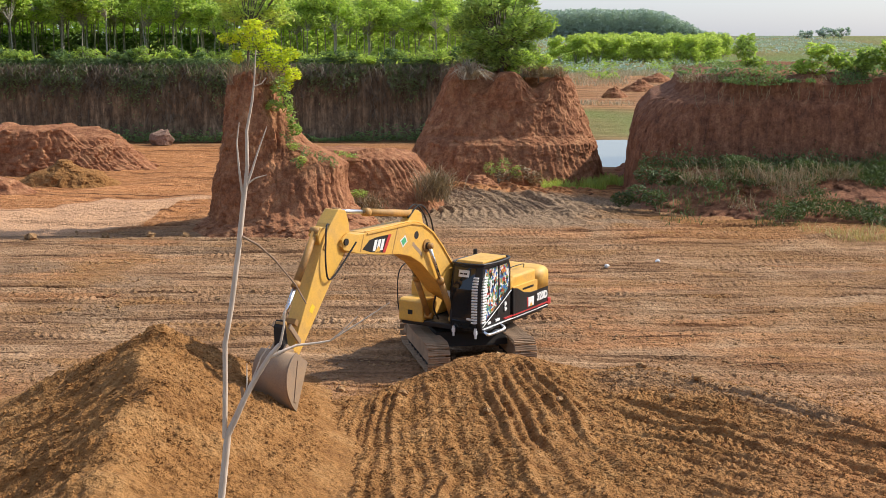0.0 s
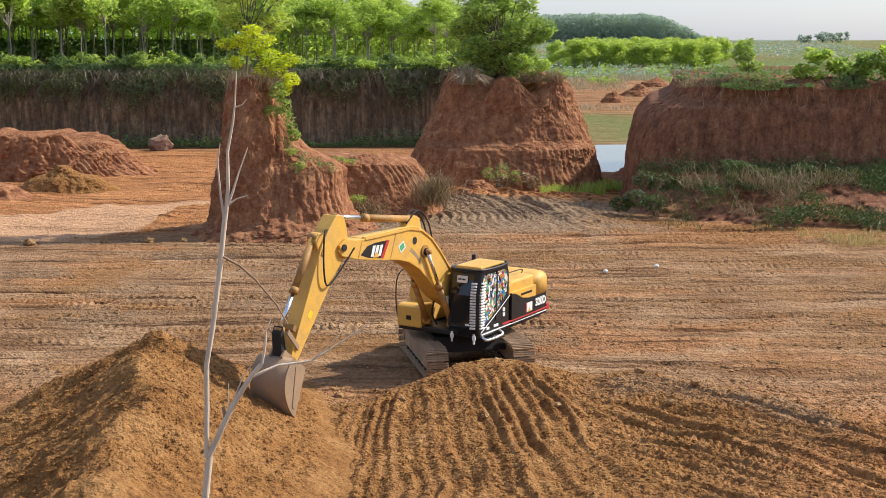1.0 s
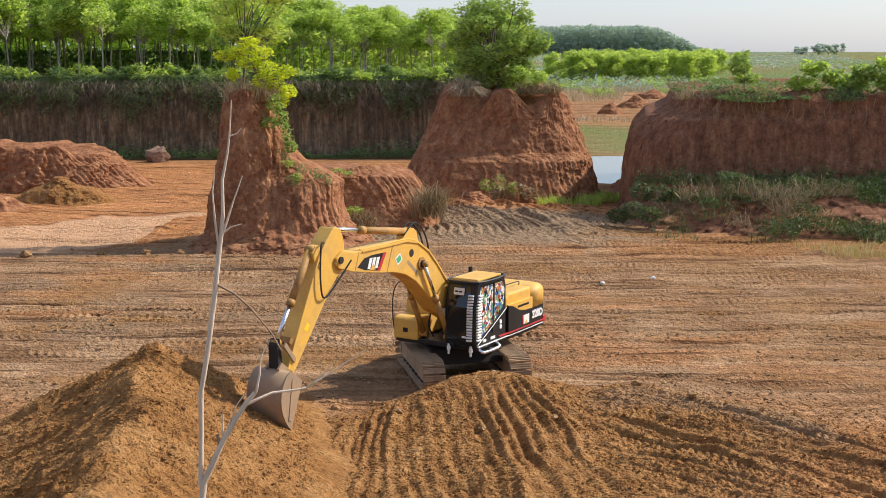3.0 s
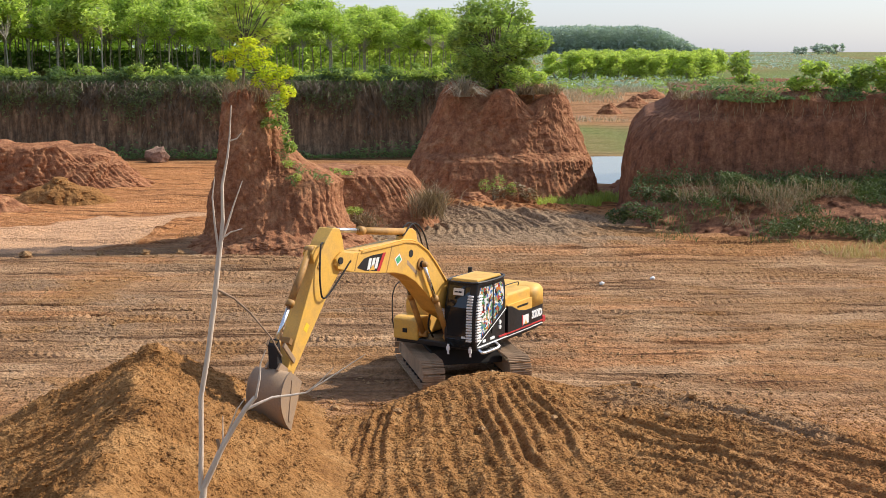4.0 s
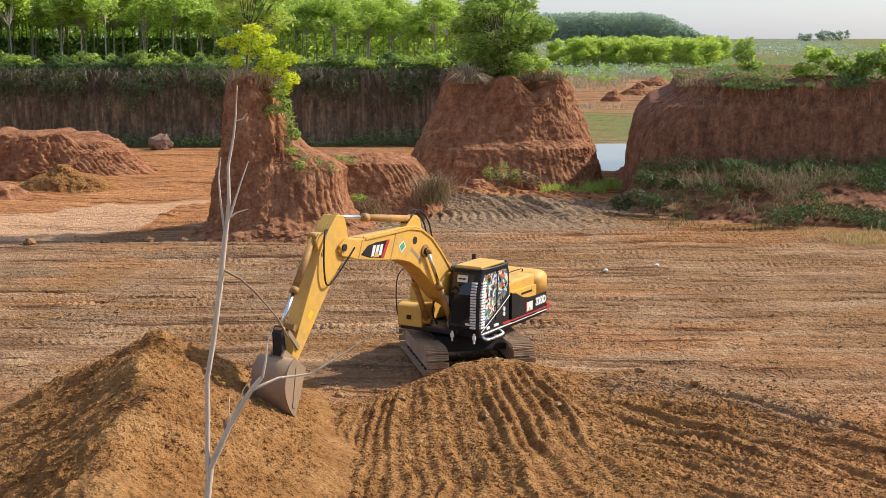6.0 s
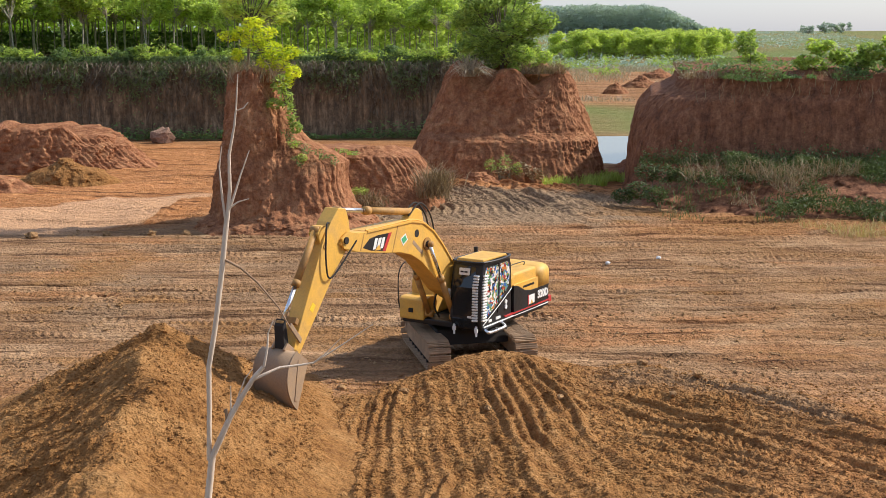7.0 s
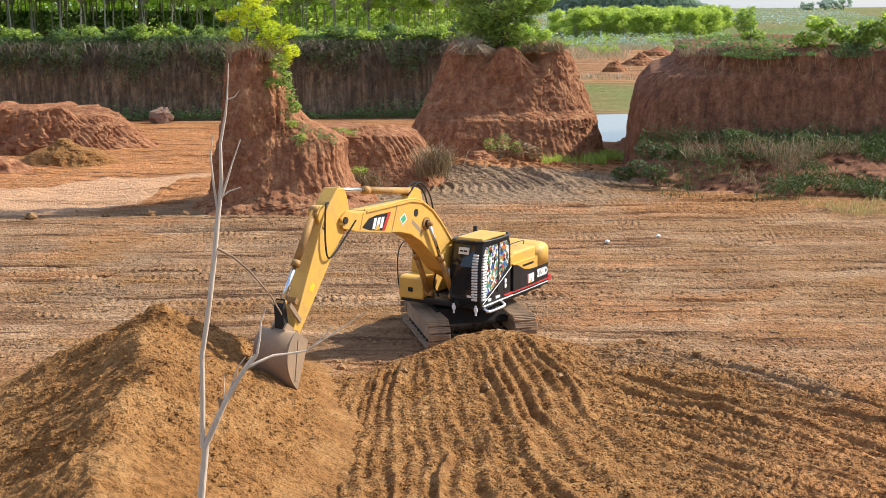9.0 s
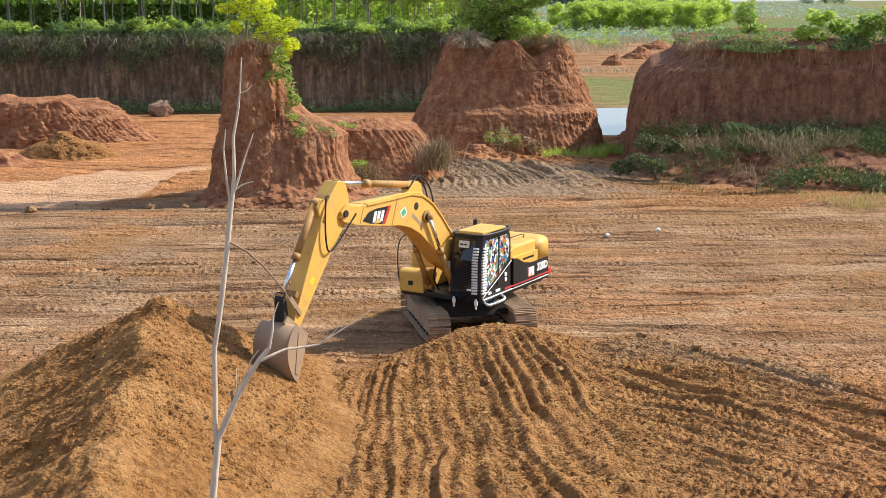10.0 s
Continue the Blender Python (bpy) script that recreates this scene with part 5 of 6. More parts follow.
# rubber plantation on the plateau
rng = np.random.default_rng(11)
kinds = [make_tree("rubber_tree", 100 + i, 7.2 + 0.35 * i, 3.3 + 0.25 * i, 3.0, 0.08, 0.25, 2800, LEAF_RUBBER, 20, "slender pale-trunked rubber tree with a light green crown", "tree") for i in range(4)]
placed = 0
for row in range(9):
    for colm in range(28):
        tx = -68 + colm * 2.9 + rng.uniform(-0.8, 0.8) + (row % 2) * 1.6
        ty = 116.5 + row * 5.5 + rng.uniform(-0.9, 0.9)
        if tx > 6.5 + 0.05 * (ty - 117):
            continue
        k = rng.uniform(0.8, 1.15) * float(np.interp(tx, [-60, -30, -18, -8, 6], [1.15, 1.04, 0.86, 0.74, 0.72])) * (1 + 0.004 * (ty - 117))
        m = pose(tx, ty, 6.4, 0, 0, rng.uniform(0, 360)) @ Matrix.Diagonal((k, k, k, 1))
        if placed < 4:
            t = tagged(kinds[placed], group="rubber plantation")
        else:
            t = copy_thing(kinds[placed % 4], Matrix())
        t.matrix_basis = m
        placed += 1

rng = np.random.default_rng(12)
pts = strew(rng, 15000, (-72, 6), (109.5, 117), 6.5)
pts[:, 2] += rng.uniform(0, 1, len(pts)) ** 1.3 * np.clip(0.6 + 1.3 * vnoise(pts[:, 0] * 0.35, pts[:, 1] * 0.35, 2.0) + 0.5 * vnoise(pts[:, 0] * 1.1, pts[:, 1] * 1.1, 4.0), 0.1, 2.4)
leaf_stuff("undergrowth", pts, 0.24, LEAF_RUBBER, 13, "low green undergrowth along the rim of the cliff", "undergrowth")
pts = strew(rng, 9000, (-80, 6), (140, 172), 6.5)
pts[:, 2] += rng.uniform(0, 2.6, len(pts))
# canopy shade on the left, brightness on the right, set by leaf colour
leaf_stuff("undergrowth", pts[pts[:, 0] < -24], 0.5, LEAF_DARK, 14, "undergrowth deep between the plantation trees, shade put into darker leaves", "undergrowth")
leaf_stuff("undergrowth", pts[pts[:, 0] >= -24], 0.5, LEAF_RUBBER, 9, "undergrowth between the plantation trees, sunlight put into brighter leaves", "undergrowth")
pts = strew(rng, 16000, (-85, 4), (168, 182), 6.5)
pts[:, 2] += rng.uniform(0, 1, len(pts)) * np.interp(pts[:, 0], [-60, -30, -10, 6], [7.5, 6.6, 5.2, 5.0]) + 0.8 * vnoise(pts[:, 0] * 0.3, pts[:, 1] * 0.3, 5.0)
leaf_stuff("plantation_canopy", pts, 0.75, LEAF_RUBBER, 18, "joined crowns of the plantation's farther rows", "trees")
x = rng.uniform(-60, 6, 52000)
hang = 6.9 - np.abs(rng.normal(size=len(x))) * np.clip(1.0 + 0.5 * vnoise(x * 0.3, 4.0) + 0.5 * vnoise(x * 1.1, 6.0) + 0.3 * vnoise(x * 3.1, 7.0), 0.3, 2.4)
pts = np.stack([x, 108.6 + 1.6 * fbm(x * 0.05, 0.5, 3.0, 2) + np.interp(hang, [0, 3.6, 5.2, 6.9], [-0.7, -0.45, 0.0, 1.4]) - rng.uniform(0, 0.7, len(x)), hang], 1)
leaf_stuff("creeper", pts, 0.15, LEAF_CLIFF, 15, "dark green creepers hanging over the cliff edge", "creeper", flat=0.25)
x = rng.uniform(-62, 6, 8500)
pts = np.stack([x, 108.0 + 1.6 * fbm(x * 0.05, 0.5, 3.0, 2) + rng.uniform(-0.2, 0.8, len(x)), np.clip(6.6 - np.abs(rng.normal(size=len(x))) * (1.7 + 1.0 * vnoise(x * 0.35, 12.0)), 2.2, 6.6)], 1)
blade_stuff("dry_vines", 16, pts, 1.1, 0.05, VINE, "dark tangled dry vines hanging down the cliff", "dry vine", down=True, lean=1.2)
x = rng.uniform(-74, 6, 7000)
pts = np.stack([x, 107.0 + 1.6 * fbm(x * 0.05, 0.5, 3.0, 2) + rng.uniform(-0.8, 0.4, len(x)), np.abs(rng.normal(size=len(x))) * 0.45 * (1 + vnoise(x * 0.2, 9.0))], 1)
leaf_stuff("weeds", pts, 0.2, LEAF_DARK, 17, "dark weeds along the foot of the cliff", "weeds")

rng = np.random.default_rng(19)
for k in range(26):
    sx = -46 + k * 2.0 + rng.uniform(-0.9, 0.9)
    sy, rr = 109.6 + rng.uniform(-0.4, 1.6), rng.uniform(0.5, 1.1)
    plant("shrub", (sx, sy, 6.4), (0, 0, 0.2), ragged(rng, 6, sx, sy, 6.7 + rr * 0.5, rr * 1.5, 0.6, rr * 0.7, 0.3, 0.6), 60, 0.2, (LEAF_DARK, LEAF_MID, LEAF_RUBBER)[k % 3], 300 + k, "rambling green shrub on the rim of the cliff", "shrub", trunk=0.03)

# pillar: bright yellow-green tree, a taller tree behind it, creeper down the edge
plant("tree", (-8.6, 58.6, 6.7), (0.1, 0, 1.2), [(-10.1, 58.4, 8.75, 0.5, 0.5, 0.28), (-9.4, 58.3, 8.9, 0.5, 0.5, 0.3), (-8.9, 58.4, 9.35, 0.5, 0.5, 0.3), (-8.3, 58.3, 8.85, 0.55, 0.5, 0.35), (-8.9, 58.2, 8.4, 0.6, 0.5, 0.3), (-8.1, 58.2, 8.2, 0.55, 0.5, 0.4), (-7.2, 58.3, 8.0, 0.45, 0.5, 0.35), (-7.7, 58.2, 7.5, 0.5, 0.5, 0.4), (-7.1, 58.2, 7.1, 0.4, 0.4, 0.35), (-7.5, 58.1, 6.7, 0.45, 0.4, 0.4), (-8.3, 58.1, 7.6, 0.5, 0.4, 0.4), (-9.7, 58.4, 7.9, 0.3, 0.4, 0.3)], 150, 0.135, LEAF_YELLOW, 21, "small tree with bright yellow-green leaves on the pillar", "tree")
plant("tree", (-9.5, 59.6, 6.7), (0.2, 0, 2.4), ragged(np.random.default_rng(22), 26, -9.0, 60.0, 10.8, 2.0, 1.5, 1.7, 0.35, 0.7), 90, 0.17, LEAF_LIGHT, 23, "slim open-crowned green tree on the pillar", "tree", trunk=0.08)
plant("shrub", (-7.5, 58.0, 6.0), (0.1, -0.2, 0.3), [(-7.6, 57.6, 6.6, 0.5, 0.4, 0.5), (-7.4, 57.5, 5.9, 0.4, 0.35, 0.5), (-7.9, 57.5, 5.7, 0.5, 0.3, 0.3), (-7.15, 57.5, 5.2, 0.25, 0.3, 0.5), (-6.95, 57.4, 4.6, 0.3, 0.3, 0.3)], 110, 0.14, LEAF_MID, 24, "leafy creeper spilling down the pillar's edge", "shrub", trunk=0.03)
rng = np.random.default_rng(25)
pts = strew(rng, 600, (-10.1, -7.7), (57.4, 60), 6.65)
blade_stuff("dry_grass", 26, pts, 1.15, 0.03, LEAF_DRY, "tall dry grass on the pillar's top", "dry grass", lean=0.7)

# mound: dense dark tree, dry tufts
plant("tree", (3.4, 79.2, 6.2), (0, 0, 1.6), ragged(np.random.default_rng(31), 72, 3.4, 79.0, 9.2, 2.9, 2.2, 3.1, 0.5, 0.95), 200, 0.17, LEAF_MID, 32, "dense dark green tree on the earth mound", "tree", trunk=0.14)
rng = np.random.default_rng(33)
pts = np.stack([1.3 + rng.normal(size=260) * 0.18, 76.3 + rng.normal(size=260) * 0.15, np.full(260, 6.25)], 1)
blade_stuff("dry_tuft", 34, pts, 1.9, 0.06, STRAW_GREY, "pale dry grass tuft drooping over the mound", "grass tuft", lean=1.2, bend=1.0)
pts = strew(rng, 900, (4.6, 7.2), (76.6, 79), 6.35)
blade_stuff("dry_grass", 35, pts, 1.0, 0.04, LEAF_DRY, "dry grass on the mound's top", "dry grass", lean=1.1, bend=0.8)
plant("shrub", (5.6, 77.4, 6.3), (0.0, 0, 0.4), [(5.3, 77.2, 7.2, 0.7, 0.5, 0.5), (6.0, 77.2, 7.4, 0.5, 0.5, 0.4), (4.6, 77.2, 7.6, 0.6, 0.5, 0.5)], 160, 0.16, LEAF_RUBBER, 36, "light green shrub on the mound's top", "shrub", trunk=0.03)
plant("shrub", (4.2, 73.6, 0.0), (0, 0, 0.3), [(3.4, 73.4, 0.7, 0.6, 0.5, 0.5), (4.4, 73.4, 0.9, 0.6, 0.5, 0.5), (5.2, 73.5, 0.6, 0.5, 0.5, 0.4)], 150, 0.12, LEAF_DRY, 37, "half-dry shrub at the mound's foot", "shrub", trunk=0.03)
rng = np.random.default_rng(38)
x = rng.uniform(5.6, 11.2, 2300)
pts = np.stack([x, 73.5 + rng.uniform(-1.5, 3.2, len(x)) + 0.3 * (x - 8), np.zeros(len(x))], 1)
blade_stuff("grass", 39, pts[vnoise(pts[:, 0] * 0.9, pts[:, 1] * 0.6, 6.0) > -0.05], 0.55, 0.05, GRASS, "bright green grass at the mound's foot", "grass", lean=0.5)

# shelf: dry bush and weeds
rng = np.random.default_rng(41)
pts = np.stack([-0.6 + rng.normal(size=700) * 0.4, 61.7 + rng.normal(size=700) * 0.4, 1.0 + rng.uniform(-0.3, 0.6, 700)], 1)
blade_stuff("dry_bush", 42, pts, 1.25, 0.035, LEAF_DRY, "grey dry bush on the shelf's slope", "bush", lean=0.9, bend=0.6)
pts = np.stack([-3.9 + rng.normal(size=420) * 0.45, 60.6 + rng.normal(size=420) * 0.3, 0.5 + rng.uniform(-0.3, 0.4, 420)], 1)
blade_stuff("dry_bush", 43, pts, 0.8, 0.035, LEAF_DRY, "grey dry weeds on the shelf", "bush", lean=1.1, bend=0.8)
plant("shrub", (-4.2, 60.9, 1.0), (0, 0, 0.1), [(-4.3, 60.8, 1.25, 0.5, 0.4, 0.2)], 130, 0.11, GRASS, 44, "small bright green weed on the shelf", "shrub", trunk=0.02)
plant("shrub", (-6.6, 57.6, 3.4), (0, 0, 0.1), [(-7.0, 56.9, 3.9, 0.35, 0.3, 0.2), (-6.6, 56.7, 3.3, 0.25, 0.3, 0.2)], 90, 0.1, GRASS, 45, "yellow-green weeds on the pillar's spur", "shrub", trunk=0.02)

for wx, wy, wz, ww in ((-7.4, 57.5, 4.35, 0.35), (-6.6, 57.3, 3.75, 0.45), (-5.9, 57.4, 3.45, 0.35), (-5.4, 57.6, 3.2, 0.3), (-6.9, 56.9, 3.2, 0.25)):
    plant("shrub", (wx, wy, wz - 0.1), (0, -0.05, 0.08), [(wx, wy - 0.15, wz + 0.05, ww, 0.35, 0.14), (wx + 0.2, wy - 0.3, wz - 0.15, ww * 0.7, 0.3, 0.16)], 38, 0.08, LEAF_DARK, 400 + int(wz * 20), "low creeping weeds on the pillar's sloping shoulder", "shrub", trunk=0.015)

plant("shrub", (-5.2, 62.6, 2.9), (0, 0, 0.1), [(-5.3, 62.5, 3.05, 0.45, 0.35, 0.15), (-4.7, 62.5, 2.95, 0.35, 0.3, 0.12)], 60, 0.09, LEAF_MID, 46, "green weeds on the shelf's rim", "shrub", trunk=0.015)
plant("shrub", (3.0, 73.2, 0.3), (0, 0, 0.4), [(2.6, 73.1, 1.2, 0.5, 0.4, 0.45), (3.4, 73.1, 1.4, 0.5, 0.4, 0.5), (4.1, 73.2, 1.0, 0.4, 0.4, 0.4)], 110, 0.1, LEAF_MID, 47, "upright green shrub at the mound's foot", "shrub", trunk=0.03)

# bank: shrubs on top, overgrown foot
def bank_shrub(cx, cy, cz, n, rx, rz, seed, mat, leaf=0.2):
    plant("shrub", (cx, cy, cz - 0.2), (0, 0, 0.4), ragged(np.random.default_rng(seed), n, cx, cy, cz + rz, rx, 0.7, rz, 0.3, 0.55), 75, leaf, mat, seed + 1, "broad-leaved green shrub on the bank's rim", "shrub", trunk=0.035)


bank_shrub(16.6, 69.2, 6.6, 7, 0.6, 1.3, 51, LEAF_MID)
bank_shrub(20.4, 68.8, 6.6, 11, 1.2, 0.9, 53, LEAF_RUBBER)
bank_shrub(22.2, 68.6, 6.6, 12, 1.3, 0.9, 55, LEAF_MID)
bank_shrub(24.6, 68.4, 6.7, 16, 1.5, 1.2, 57, LEAF_RUBBER)
bank_shrub(26.8, 68.4, 6.7, 14, 1.4, 1.2, 59, LEAF_MID)
rng = np.random.default_rng(61)
x = rng.uniform(12.6, 30, 800)
pts = np.stack([x, 67.7 + rng.uniform(0, 1.6, len(x)), np.full(len(x), 6.35)], 1)
blade_stuff("dry_grass", 62, pts, 0.7, 0.03, LEAF_DRY, "dry grass fringe on the bank's rim", "dry grass", lean=1.1, bend=0.8)
x = rng.uniform(12.8, 30, 120)
pts = np.stack([x, np.full(len(x), 67.1), rng.uniform(5.6, 6.5, len(x))], 1)
blade_stuff("roots", 63, pts, 0.9, 0.03, LEAF_DRY, "dry roots hanging from the bank's rim", "roots", down=True, lean=0.5)
x = rng.uniform(13.0, 32, 6000)
tall = np.clip(0.25 + 0.7 * vnoise(x * 0.7, 3.0) + 0.35 * vnoise(x * 2.1, 8.0), 0.0, 1.0)
pts = np.stack([x, 67.3 + rng.uniform(-0.3, 1.3, len(x)), 6.45 + (rng.uniform(0, 1, len(x)) ** 1.6 - 0.2) * tall], 1)
leaf_stuff("weeds", pts[tall > 0.08], 0.1, LEAF_DARK, 64, "green weeds on the bank's rim", "weeds", flat=0.2)


x, y = rng.uniform(12.5, 48, 16000), rng.uniform(67.8, 95, 16000)
pts = np.stack([x + 0.16 * (y - 67.5), y, np.full(len(x), 6.45)], 1)
blade_stuff("dry_grass", 60, pts, 0.42, 0.05, LEAF_DRY, "dry grass covering the bank's top", "dry grass", lean=0.8)
pts = np.stack([x + 0.16 * (y - 67.5), y, 6.55 + rng.uniform(0, 0.5, len(x))], 1)[vnoise(x * 0.3, y * 0.3, 8.0) > -0.35]
leaf_stuff("weeds", pts, 0.16, LEAF_DARK, 70, "green weeds among the dry grass", "weeds")


def slope_z(y):
    return np.interp(y, [58, 60.8, 63.4, 66.2], [-0.1, 0.65, 1.5, 2.0])


x, y = rng.uniform(10.2, 32, 52000), rng.uniform(58.3, 66.6, 52000)
green = vnoise(x * 0.45, y * 0.6, 4.0) + 0.5 * vnoise(x * 1.3, y * 1.5, 7.0) + 0.14 * (y - 63) + 0.04 * (x - 16)
keep = (green > 0.12 - 0.5 * step(14, 17, x) * (1 - step(60.0, 61.0, y)) + 0.3 * step(60.2, 61.2, y) * (1 - step(62.6, 63.6, y))) & ((y > 59.6) | (x > 15 + 2 * vnoise(x, y, 3.0)))
z = slope_z(y) + np.abs(rng.normal(size=len(x))) * 0.28 * (1 + 0.8 * vnoise(x * 0.7, y * 0.7, 5.0))
leaf_stuff("weeds", np.stack([x, y, z], 1)[keep], 0.1, LEAF_SLOPE, 65, "dark green weeds and creepers on the slope", "weeds", flat=0.1)
pts = np.stack([x, y, slope_z(y)], 1)[(vnoise(x * 0.45, y * 0.6, 4.0) > -0.1) & (np.arange(len(x)) % 10 == 0)]
blade_stuff("grass", 66, pts, 0.45, 0.03, LEAF_SLOPE, "long dull green grass on the slope", "grass", lean=0.9, bend=0.7)
x, y = rng.uniform(12, 32, 6500), rng.uniform(60.0, 64.2, 6500)
dry = vnoise(x * 0.35, y * 0.5, 24.0) > 0.18
pts = np.stack([x, y, slope_z(y) + 0.15], 1)[dry]
blade_stuff("dry_grass", 67, pts, 1.1, 0.026, LEAF_DRY, "matted dry stems lying on the slope", "dry grass", lean=1.5, bend=0.6)
x = rng.uniform(14.5, 33, 17000)
tall = 0.55 + 0.45 * vnoise(x * 0.8, 2.0) + 0.3 * vnoise(x * 2.3, 5.0)
pts = np.stack([x, rng.uniform(64.4, 66.3, len(x)), 1.75 + rng.uniform(0, 1, len(x)) ** 0.8 * np.clip(tall, 0.1, 1.3)], 1)
leaf_stuff("weeds", pts, 0.1, LEAF_SLOPE, 69, "dark bushy creepers heaped along the bank's foot", "weeds", flat=0.2)
plant("creeper", (10.6, 64.5, 0.6), (0, 0, 0.4), [(10.3, 64.2, 1.8, 0.7, 0.5, 0.55), (11.2, 64.2, 1.7, 0.8, 0.5, 0.5), (12.0, 64.2, 1.6, 0.7, 0.5, 0.4), (9.7, 63.4, 0.9, 0.7, 0.5, 0.5), (10.5, 62.6, 0.8, 0.7, 0.5, 0.5), (9.0, 63.8, 0.6, 0.6, 0.5, 0.4)], 330, 0.12, LEAF_SLOPE, 68, "dense dark creeper over the bank's corner", "creeper", trunk=0.03)

x, y = rng.uniform(16.2, 24, 1500), rng.uniform(53.6, 57.5, 1500)
pts = np.stack([x, y, np.full(len(x), 0.0)], 1)[vnoise(x * 0.5, y * 0.7, 44.0) + 0.12 * (x - 18) > 0.0]
blade_stuff("dry_grass", 79, pts, 0.5, 0.03, STRAW, "pale straw-coloured grass at the pit floor's edge", "dry grass", lean=0.9, bend=0.6)

# open country
rng = np.random.default_rng(71)
orchard = [make_tree("orchard_tree", 200 + i, 5.3, 0.3, 2.8, 0.12, 0.36, 1500, LEAF_LIGHT, 14, "round-crowned young plantation tree in a far row", "tree") for i in range(3)]
placed = 0
for row in range(5):
    for colm in range(20):
        tx, ty = 24 + colm * 2.6 + rng.uniform(-0.6, 0.6) + row * 3.0, 262 + row * 11 + rng.uniform(-2, 2)
        if tx > 57 + 0.2 * (ty - 262):
            continue
        t = tagged(orchard[placed], group="far plantation row") if placed < 3 else copy_thing(orchard[placed % 3], Matrix())
        k = rng.uniform(0.9, 1.1)
        t.matrix_basis = pose(tx, ty, float(valley(ty)) - 0.1, 0, 0, rng.uniform(0, 360)) @ Matrix.Diagonal((k, k, k, 1))
        placed += 1
x, y = rng.uniform(24, 66, 9000), rng.uniform(259, 308, 9000)
pts = np.stack([x, y, valley(y) + rng.uniform(0, 1, len(x)) * (2.2 + 1.2 * vnoise(x * 0.3, y * 0.3, 6.0))], 1)[x < 57 + 0.2 * (y - 262)]
leaf_stuff("undergrowth", pts, 0.42, LEAF_MID, 78, "green undergrowth between the far plantation rows", "undergrowth")
x, y = rng.uniform(20, 330, 40000), rng.uniform(0, 1, 40000) ** 1.3 * 620 + 215
pts = np.stack([x, y, valley(y) + np.abs(rng.normal(size=len(x))) * 0.55], 1)
pts = pts[(vnoise(x * 0.05, y * 0.03, 3.0) > -0.25) & (x < 0.24 * y + 40)]
leaf_stuff("far_shrubs", pts, 0.55, LEAF_FAR_HAZED, 72, "rows of low shrubs on the far fields", "shrubs")
hx, hy = rng.uniform(20, 150, 60000), rng.uniform(690, 760, 60000)
top = 22.6 - 14.5 * step(112, 152, hx) + 1.1 * vnoise(hx * 0.22, hy * 0.22, 1.0) + 0.6 * vnoise(hx * 0.6, hy * 0.6, 2.0)
pts = np.stack([hx, hy, 7.0 + (top - 7.0) * rng.uniform(0.0, 1.0, len(hx)) ** 0.8], 1)
leaf_stuff("far_woods", pts, 1.15, LEAF_FAR_HAZED, 73, "wood on a far low hill, haze tinted into its leaves", "woods")
for cx, cy, cz, rr in ((199, 700, 9.6, 4.0), (205, 690, 10.8, 3.6), (140, 640, 8.8, 3.2), (212, 695, 10.0, 4.5), (218, 700, 10.8, 4.5)):
    plant("tree", (cx, cy, cz - 3), (0, 0, 1.0), ragged(np.random.default_rng(int(cx)), 9, cx, cy, cz, rr, rr, rr * 0.55, 1.0, 1.8), 45, 0.8, LEAF_FAR_HAZED, int(cx) + 1, "lone tree on the far plain, haze tinted into its leaves", "tree", trunk=0.2)
rng = np.random.default_rng(75)
x, y = rng.uniform(8, 60, 30000), rng.uniform(112, 245, 30000)
z = valley(y)
keep = vnoise(x * 0.2, y * 0.08, 14.0) > 0.15
pts = np.stack([x, y, z + np.abs(rng.normal(size=len(x))) * 0.6], 1)[keep & (y > 168)]
leaf_stuff("weeds", pts, 0.4, LEAF_MID, 76, "scrub beside the dirt road beyond the pond", "weeds")
pts = np.stack([x, y, z], 1)[(vnoise(x * 0.2, y * 0.08, 19.0) > 0.1) & (y > 150)]
blade_stuff("dry_grass", 77, pts, 0.8, 0.08, STRAW_GREY, "pale dry grass beside the dirt road", "dry grass", lean=0.5)
for cx, cy, rr, hh in ((27.0, 176, 3.2, 1.3), (22.5, 168, 2.2, 1.1), (31.5, 190, 3.0, 1.2)):
    zz = float(valley(cy))
    earth_thing("earth_mound", [rings_mesh("heap", [(zz - 0.5, cx, cy, rr, rr * 0.8, 2), (zz + hh * 0.6, cx, cy, rr * 0.6, rr * 0.5, 2), (zz + hh, cx, cy, rr * 0.15, rr * 0.15, 2)], RED_EARTH, around=90, levels=30, rough=0.4, flute=0.0, seed=cx)], RED_EARTH, "red earth heap beside the dirt road", "earth mound")


# ---- stones, clods and small things ----
def lump(seed, r, flat=0.7, rough=0.25):
    rng2 = np.random.default_rng(seed)
    bm = bmesh.new()
    bmesh.ops.create_icosphere(bm, subdivisions=2, radius=r)
    off = rng2.uniform(0, 50, 3)
    for v in bm.verts:
        d = v.co.normalized()
        k = 1 + rough * noise.noise(d * 1.7 + Vector(off)) + rough * 0.6 * noise.noise(d * 4 + Vector(off))
        v.co = Vector((v.co.x, v.co.y, v.co.z * flat)) * k
    return bm


def stone(name, p, r, mat, seed, label, category, flat=0.7, rough=0.5):
    ob = part(name, lump(seed, r, flat, rough), mat, None, label, False)
    ob.matrix_basis = pose(p[0], p[1], p[2] + r * flat * 0.5, 0, 0, seed * 37 % 360)
    return tagged(ob, label, category)


def floor_z(x, y):
    return float(ground_height(np.array([x]), np.array([y]))[0])


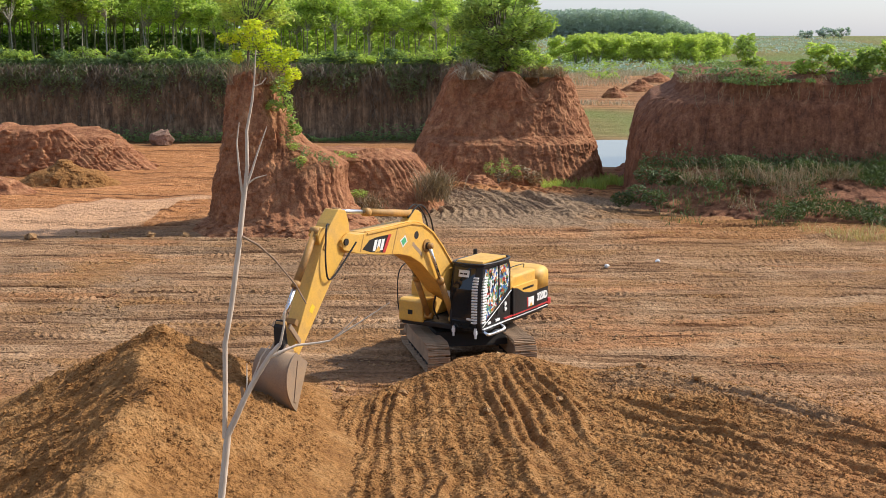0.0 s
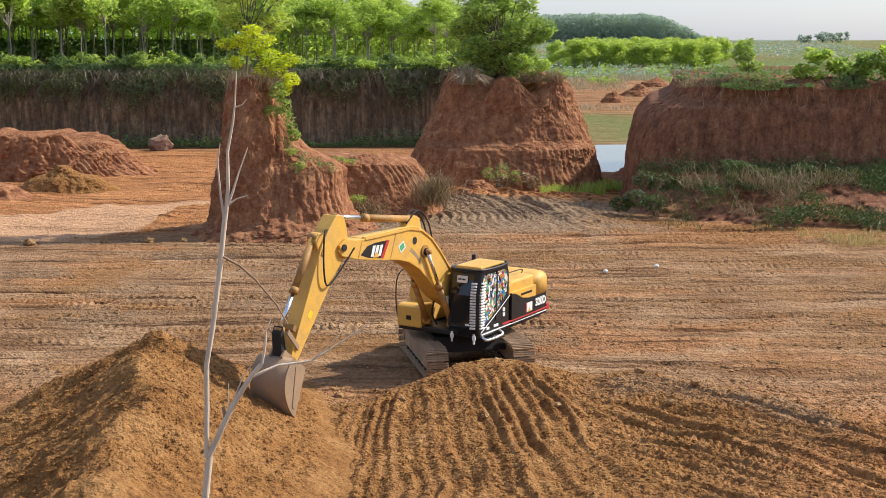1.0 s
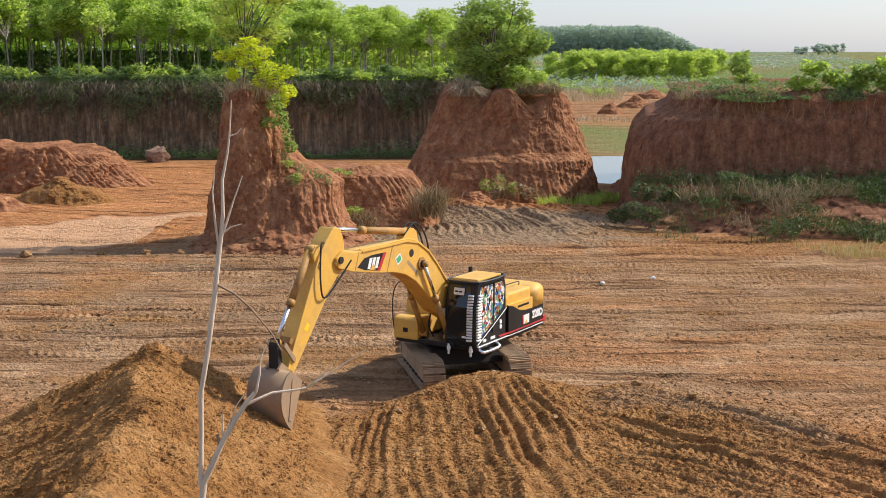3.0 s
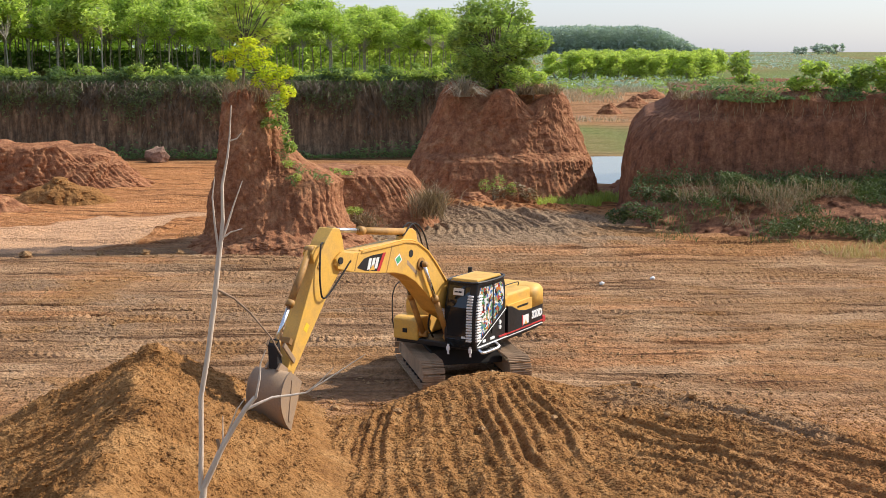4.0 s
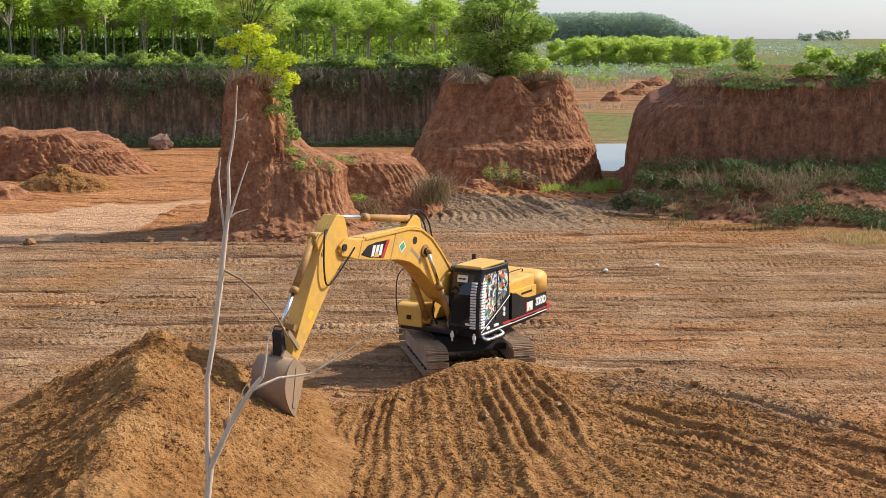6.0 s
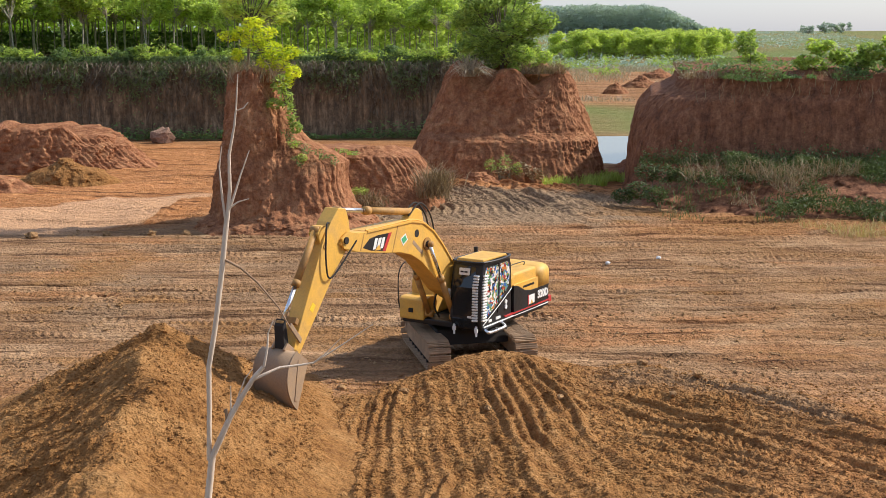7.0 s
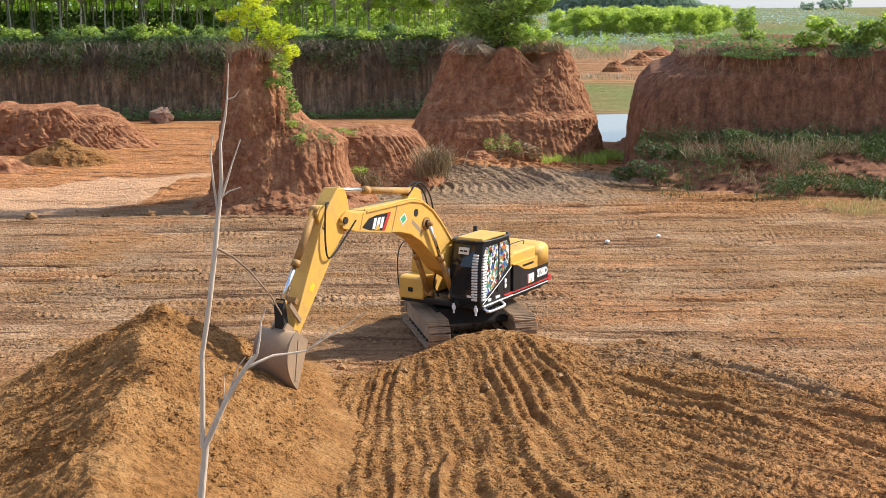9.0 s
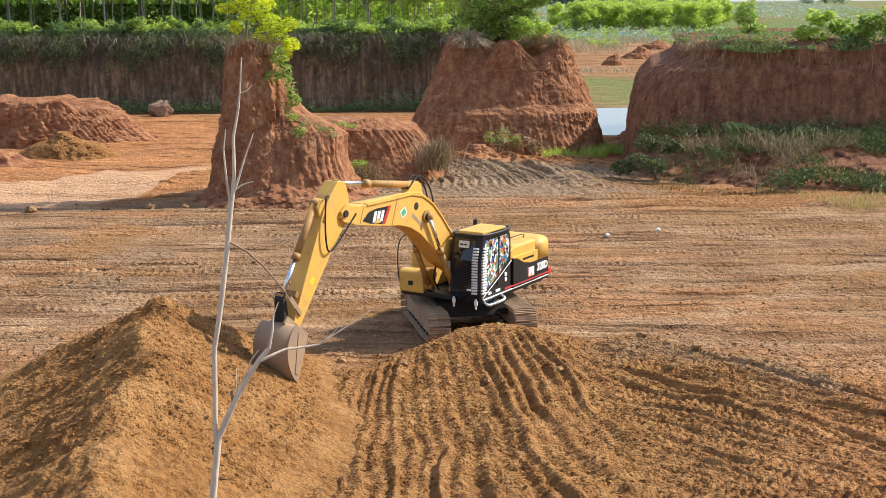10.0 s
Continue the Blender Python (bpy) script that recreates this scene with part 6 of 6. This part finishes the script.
STONE = earth("rough_stone", (0.22, 0.13, 0.09), (0.30, 0.19, 0.135), (0.39, 0.27, 0.19))
for sx, sy, r, sd in ((8.38, 48.96, 0.11, 1), (6.19, 47.6, 0.095, 2)):
    stone("pebble", (sx, sy, floor_z(sx, sy)), r, WHITE, sd, "pale whitish stone on the pit floor", "stone")
stone("boulder", (-23.7, 104.5, -0.1), 0.9, STONE, 3, "squarish pinkish boulder at the foot of the cliff", "boulder", 0.9)
stone("boulder", (-30.5, 84.0, 2.45), 0.95, RED_BANK, 4, "flat dark boulder on the earth heap", "boulder", 0.35)
for sx, sy, r, sd in ((4.95, 31.0, 0.15, 5), (-1.05, 28.9, 0.13, 6), (6.1, 29.6, 0.12, 7), (5.3, 28.4, 0.1, 8), (2.6, 28.0, 0.09, 9), (-2.7, 30.6, 0.13, 10), (0.9, 27.2, 0.09, 11), (-13.3, 55.4, 0.22, 12), (-15.3, 55.4, 0.2, 13), (-11.8, 55.6, 0.2, 14), (-18.4, 54.6, 0.28, 15), (-10.9, 40.6, 0.12, 16), (-13.6, 42.0, 0.12, 17), (-9.5, 43.5, 0.12, 18)):
    stone("earth_clod", (sx, sy, floor_z(sx, sy)), r, CLAY, sd, "brown clod of earth lying on the pit floor", "clod")


def clod_field(name, seed, pts, sizes, mat, label):
    """Many small lumps in one mesh."""
    rng2 = np.random.default_rng(seed)
    n = len(pts)
    base = np.array([(1, 0, 0), (-1, 0, 0), (0, 1, 0), (0, -1, 0), (0, 0, 0.55), (0, 0, -0.6)], float)
    tri = np.array([(0, 2, 4), (2, 1, 4), (1, 3, 4), (3, 0, 4), (2, 0, 5), (1, 2, 5), (3, 1, 5), (0, 3, 5)])
    w = rng2.uniform(0, 2 * math.pi, n)
    k = base[None] * rng2.uniform(0.55, 1.35, (n, 6, 1)) * sizes[:, None, None]
    v = np.empty_like(k)
    v[..., 0] = k[..., 0] * np.cos(w)[:, None] - k[..., 1] * np.sin(w)[:, None]
    v[..., 1] = k[..., 0] * np.sin(w)[:, None] + k[..., 1] * np.cos(w)[:, None]
    v[..., 2] = k[..., 2]
    v += pts[:, None, :]
    f = (np.arange(n)[:, None, None] * 6 + tri[None]).reshape(-1, 3)
    return tagged(new(name, poly_mesh(name, v.reshape(-1, 3), f, mat, False)), label, "clods", kind="stuff")


rng = np.random.default_rng(81)
x, y = rng.uniform(-17, 17, 24000), rng.uniform(31, 57, 24000)
near = (y < 32.5) | (vnoise(x * 0.25, y * 0.8, 41.0) > 0.25)
x, y = x[near], y[near]
size = 0.016 + 0.075 * rng.uniform(0, 1, len(x)) ** 5


clod_field("loose_clods", 82, np.stack([x, y, ground_height(x, y) + size * 0.3], 1), size, CLAY, "small loose clods strewn over the pit floor")

x, y = rng.uniform(-11.5, -1.8, 26000), rng.uniform(21, 30.5, 26000)
z = pile_height(x, y)
on = z > 0.25
size = 0.014 + 0.05 * rng.uniform(0, 1, len(x)) ** 7
clod_field("loose_clods", 84, np.stack([x, y, z + size * 0.2], 1)[on], size[on], HEAP_EARTH, "small clods covering the earth pile")
x, y = rng.uniform(-4, 12, 17000), rng.uniform(21.5, 31.2, 17000)
z = ground_height(x, y)
size = 0.013 + 0.05 * rng.uniform(0, 1, len(x)) ** 6
clod_field("loose_clods", 85, np.stack([x, y, z + size * 0.2], 1), size, HEAP_EARTH, "small clods in the freshly spread earth")

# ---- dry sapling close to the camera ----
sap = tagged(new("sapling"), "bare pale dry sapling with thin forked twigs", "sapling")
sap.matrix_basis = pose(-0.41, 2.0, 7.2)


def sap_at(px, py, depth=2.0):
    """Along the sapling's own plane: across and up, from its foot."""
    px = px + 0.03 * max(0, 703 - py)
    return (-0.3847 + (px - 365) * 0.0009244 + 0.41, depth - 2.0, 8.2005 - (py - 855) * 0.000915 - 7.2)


def sap_limb(name, pts, r0, r1, label="", mat=TWIG):
    rs = 0.72 * np.linspace(r0, r1, len(pts))
    jig = [(x + 0.0012 * math.sin(i * 2.3), y, z) for i, (x, y, z) in enumerate(pts)]
    v, f = tube(jig, rs, 8)
    mesh_part(name, poly_mesh(name, v, f, mat), sap, label)


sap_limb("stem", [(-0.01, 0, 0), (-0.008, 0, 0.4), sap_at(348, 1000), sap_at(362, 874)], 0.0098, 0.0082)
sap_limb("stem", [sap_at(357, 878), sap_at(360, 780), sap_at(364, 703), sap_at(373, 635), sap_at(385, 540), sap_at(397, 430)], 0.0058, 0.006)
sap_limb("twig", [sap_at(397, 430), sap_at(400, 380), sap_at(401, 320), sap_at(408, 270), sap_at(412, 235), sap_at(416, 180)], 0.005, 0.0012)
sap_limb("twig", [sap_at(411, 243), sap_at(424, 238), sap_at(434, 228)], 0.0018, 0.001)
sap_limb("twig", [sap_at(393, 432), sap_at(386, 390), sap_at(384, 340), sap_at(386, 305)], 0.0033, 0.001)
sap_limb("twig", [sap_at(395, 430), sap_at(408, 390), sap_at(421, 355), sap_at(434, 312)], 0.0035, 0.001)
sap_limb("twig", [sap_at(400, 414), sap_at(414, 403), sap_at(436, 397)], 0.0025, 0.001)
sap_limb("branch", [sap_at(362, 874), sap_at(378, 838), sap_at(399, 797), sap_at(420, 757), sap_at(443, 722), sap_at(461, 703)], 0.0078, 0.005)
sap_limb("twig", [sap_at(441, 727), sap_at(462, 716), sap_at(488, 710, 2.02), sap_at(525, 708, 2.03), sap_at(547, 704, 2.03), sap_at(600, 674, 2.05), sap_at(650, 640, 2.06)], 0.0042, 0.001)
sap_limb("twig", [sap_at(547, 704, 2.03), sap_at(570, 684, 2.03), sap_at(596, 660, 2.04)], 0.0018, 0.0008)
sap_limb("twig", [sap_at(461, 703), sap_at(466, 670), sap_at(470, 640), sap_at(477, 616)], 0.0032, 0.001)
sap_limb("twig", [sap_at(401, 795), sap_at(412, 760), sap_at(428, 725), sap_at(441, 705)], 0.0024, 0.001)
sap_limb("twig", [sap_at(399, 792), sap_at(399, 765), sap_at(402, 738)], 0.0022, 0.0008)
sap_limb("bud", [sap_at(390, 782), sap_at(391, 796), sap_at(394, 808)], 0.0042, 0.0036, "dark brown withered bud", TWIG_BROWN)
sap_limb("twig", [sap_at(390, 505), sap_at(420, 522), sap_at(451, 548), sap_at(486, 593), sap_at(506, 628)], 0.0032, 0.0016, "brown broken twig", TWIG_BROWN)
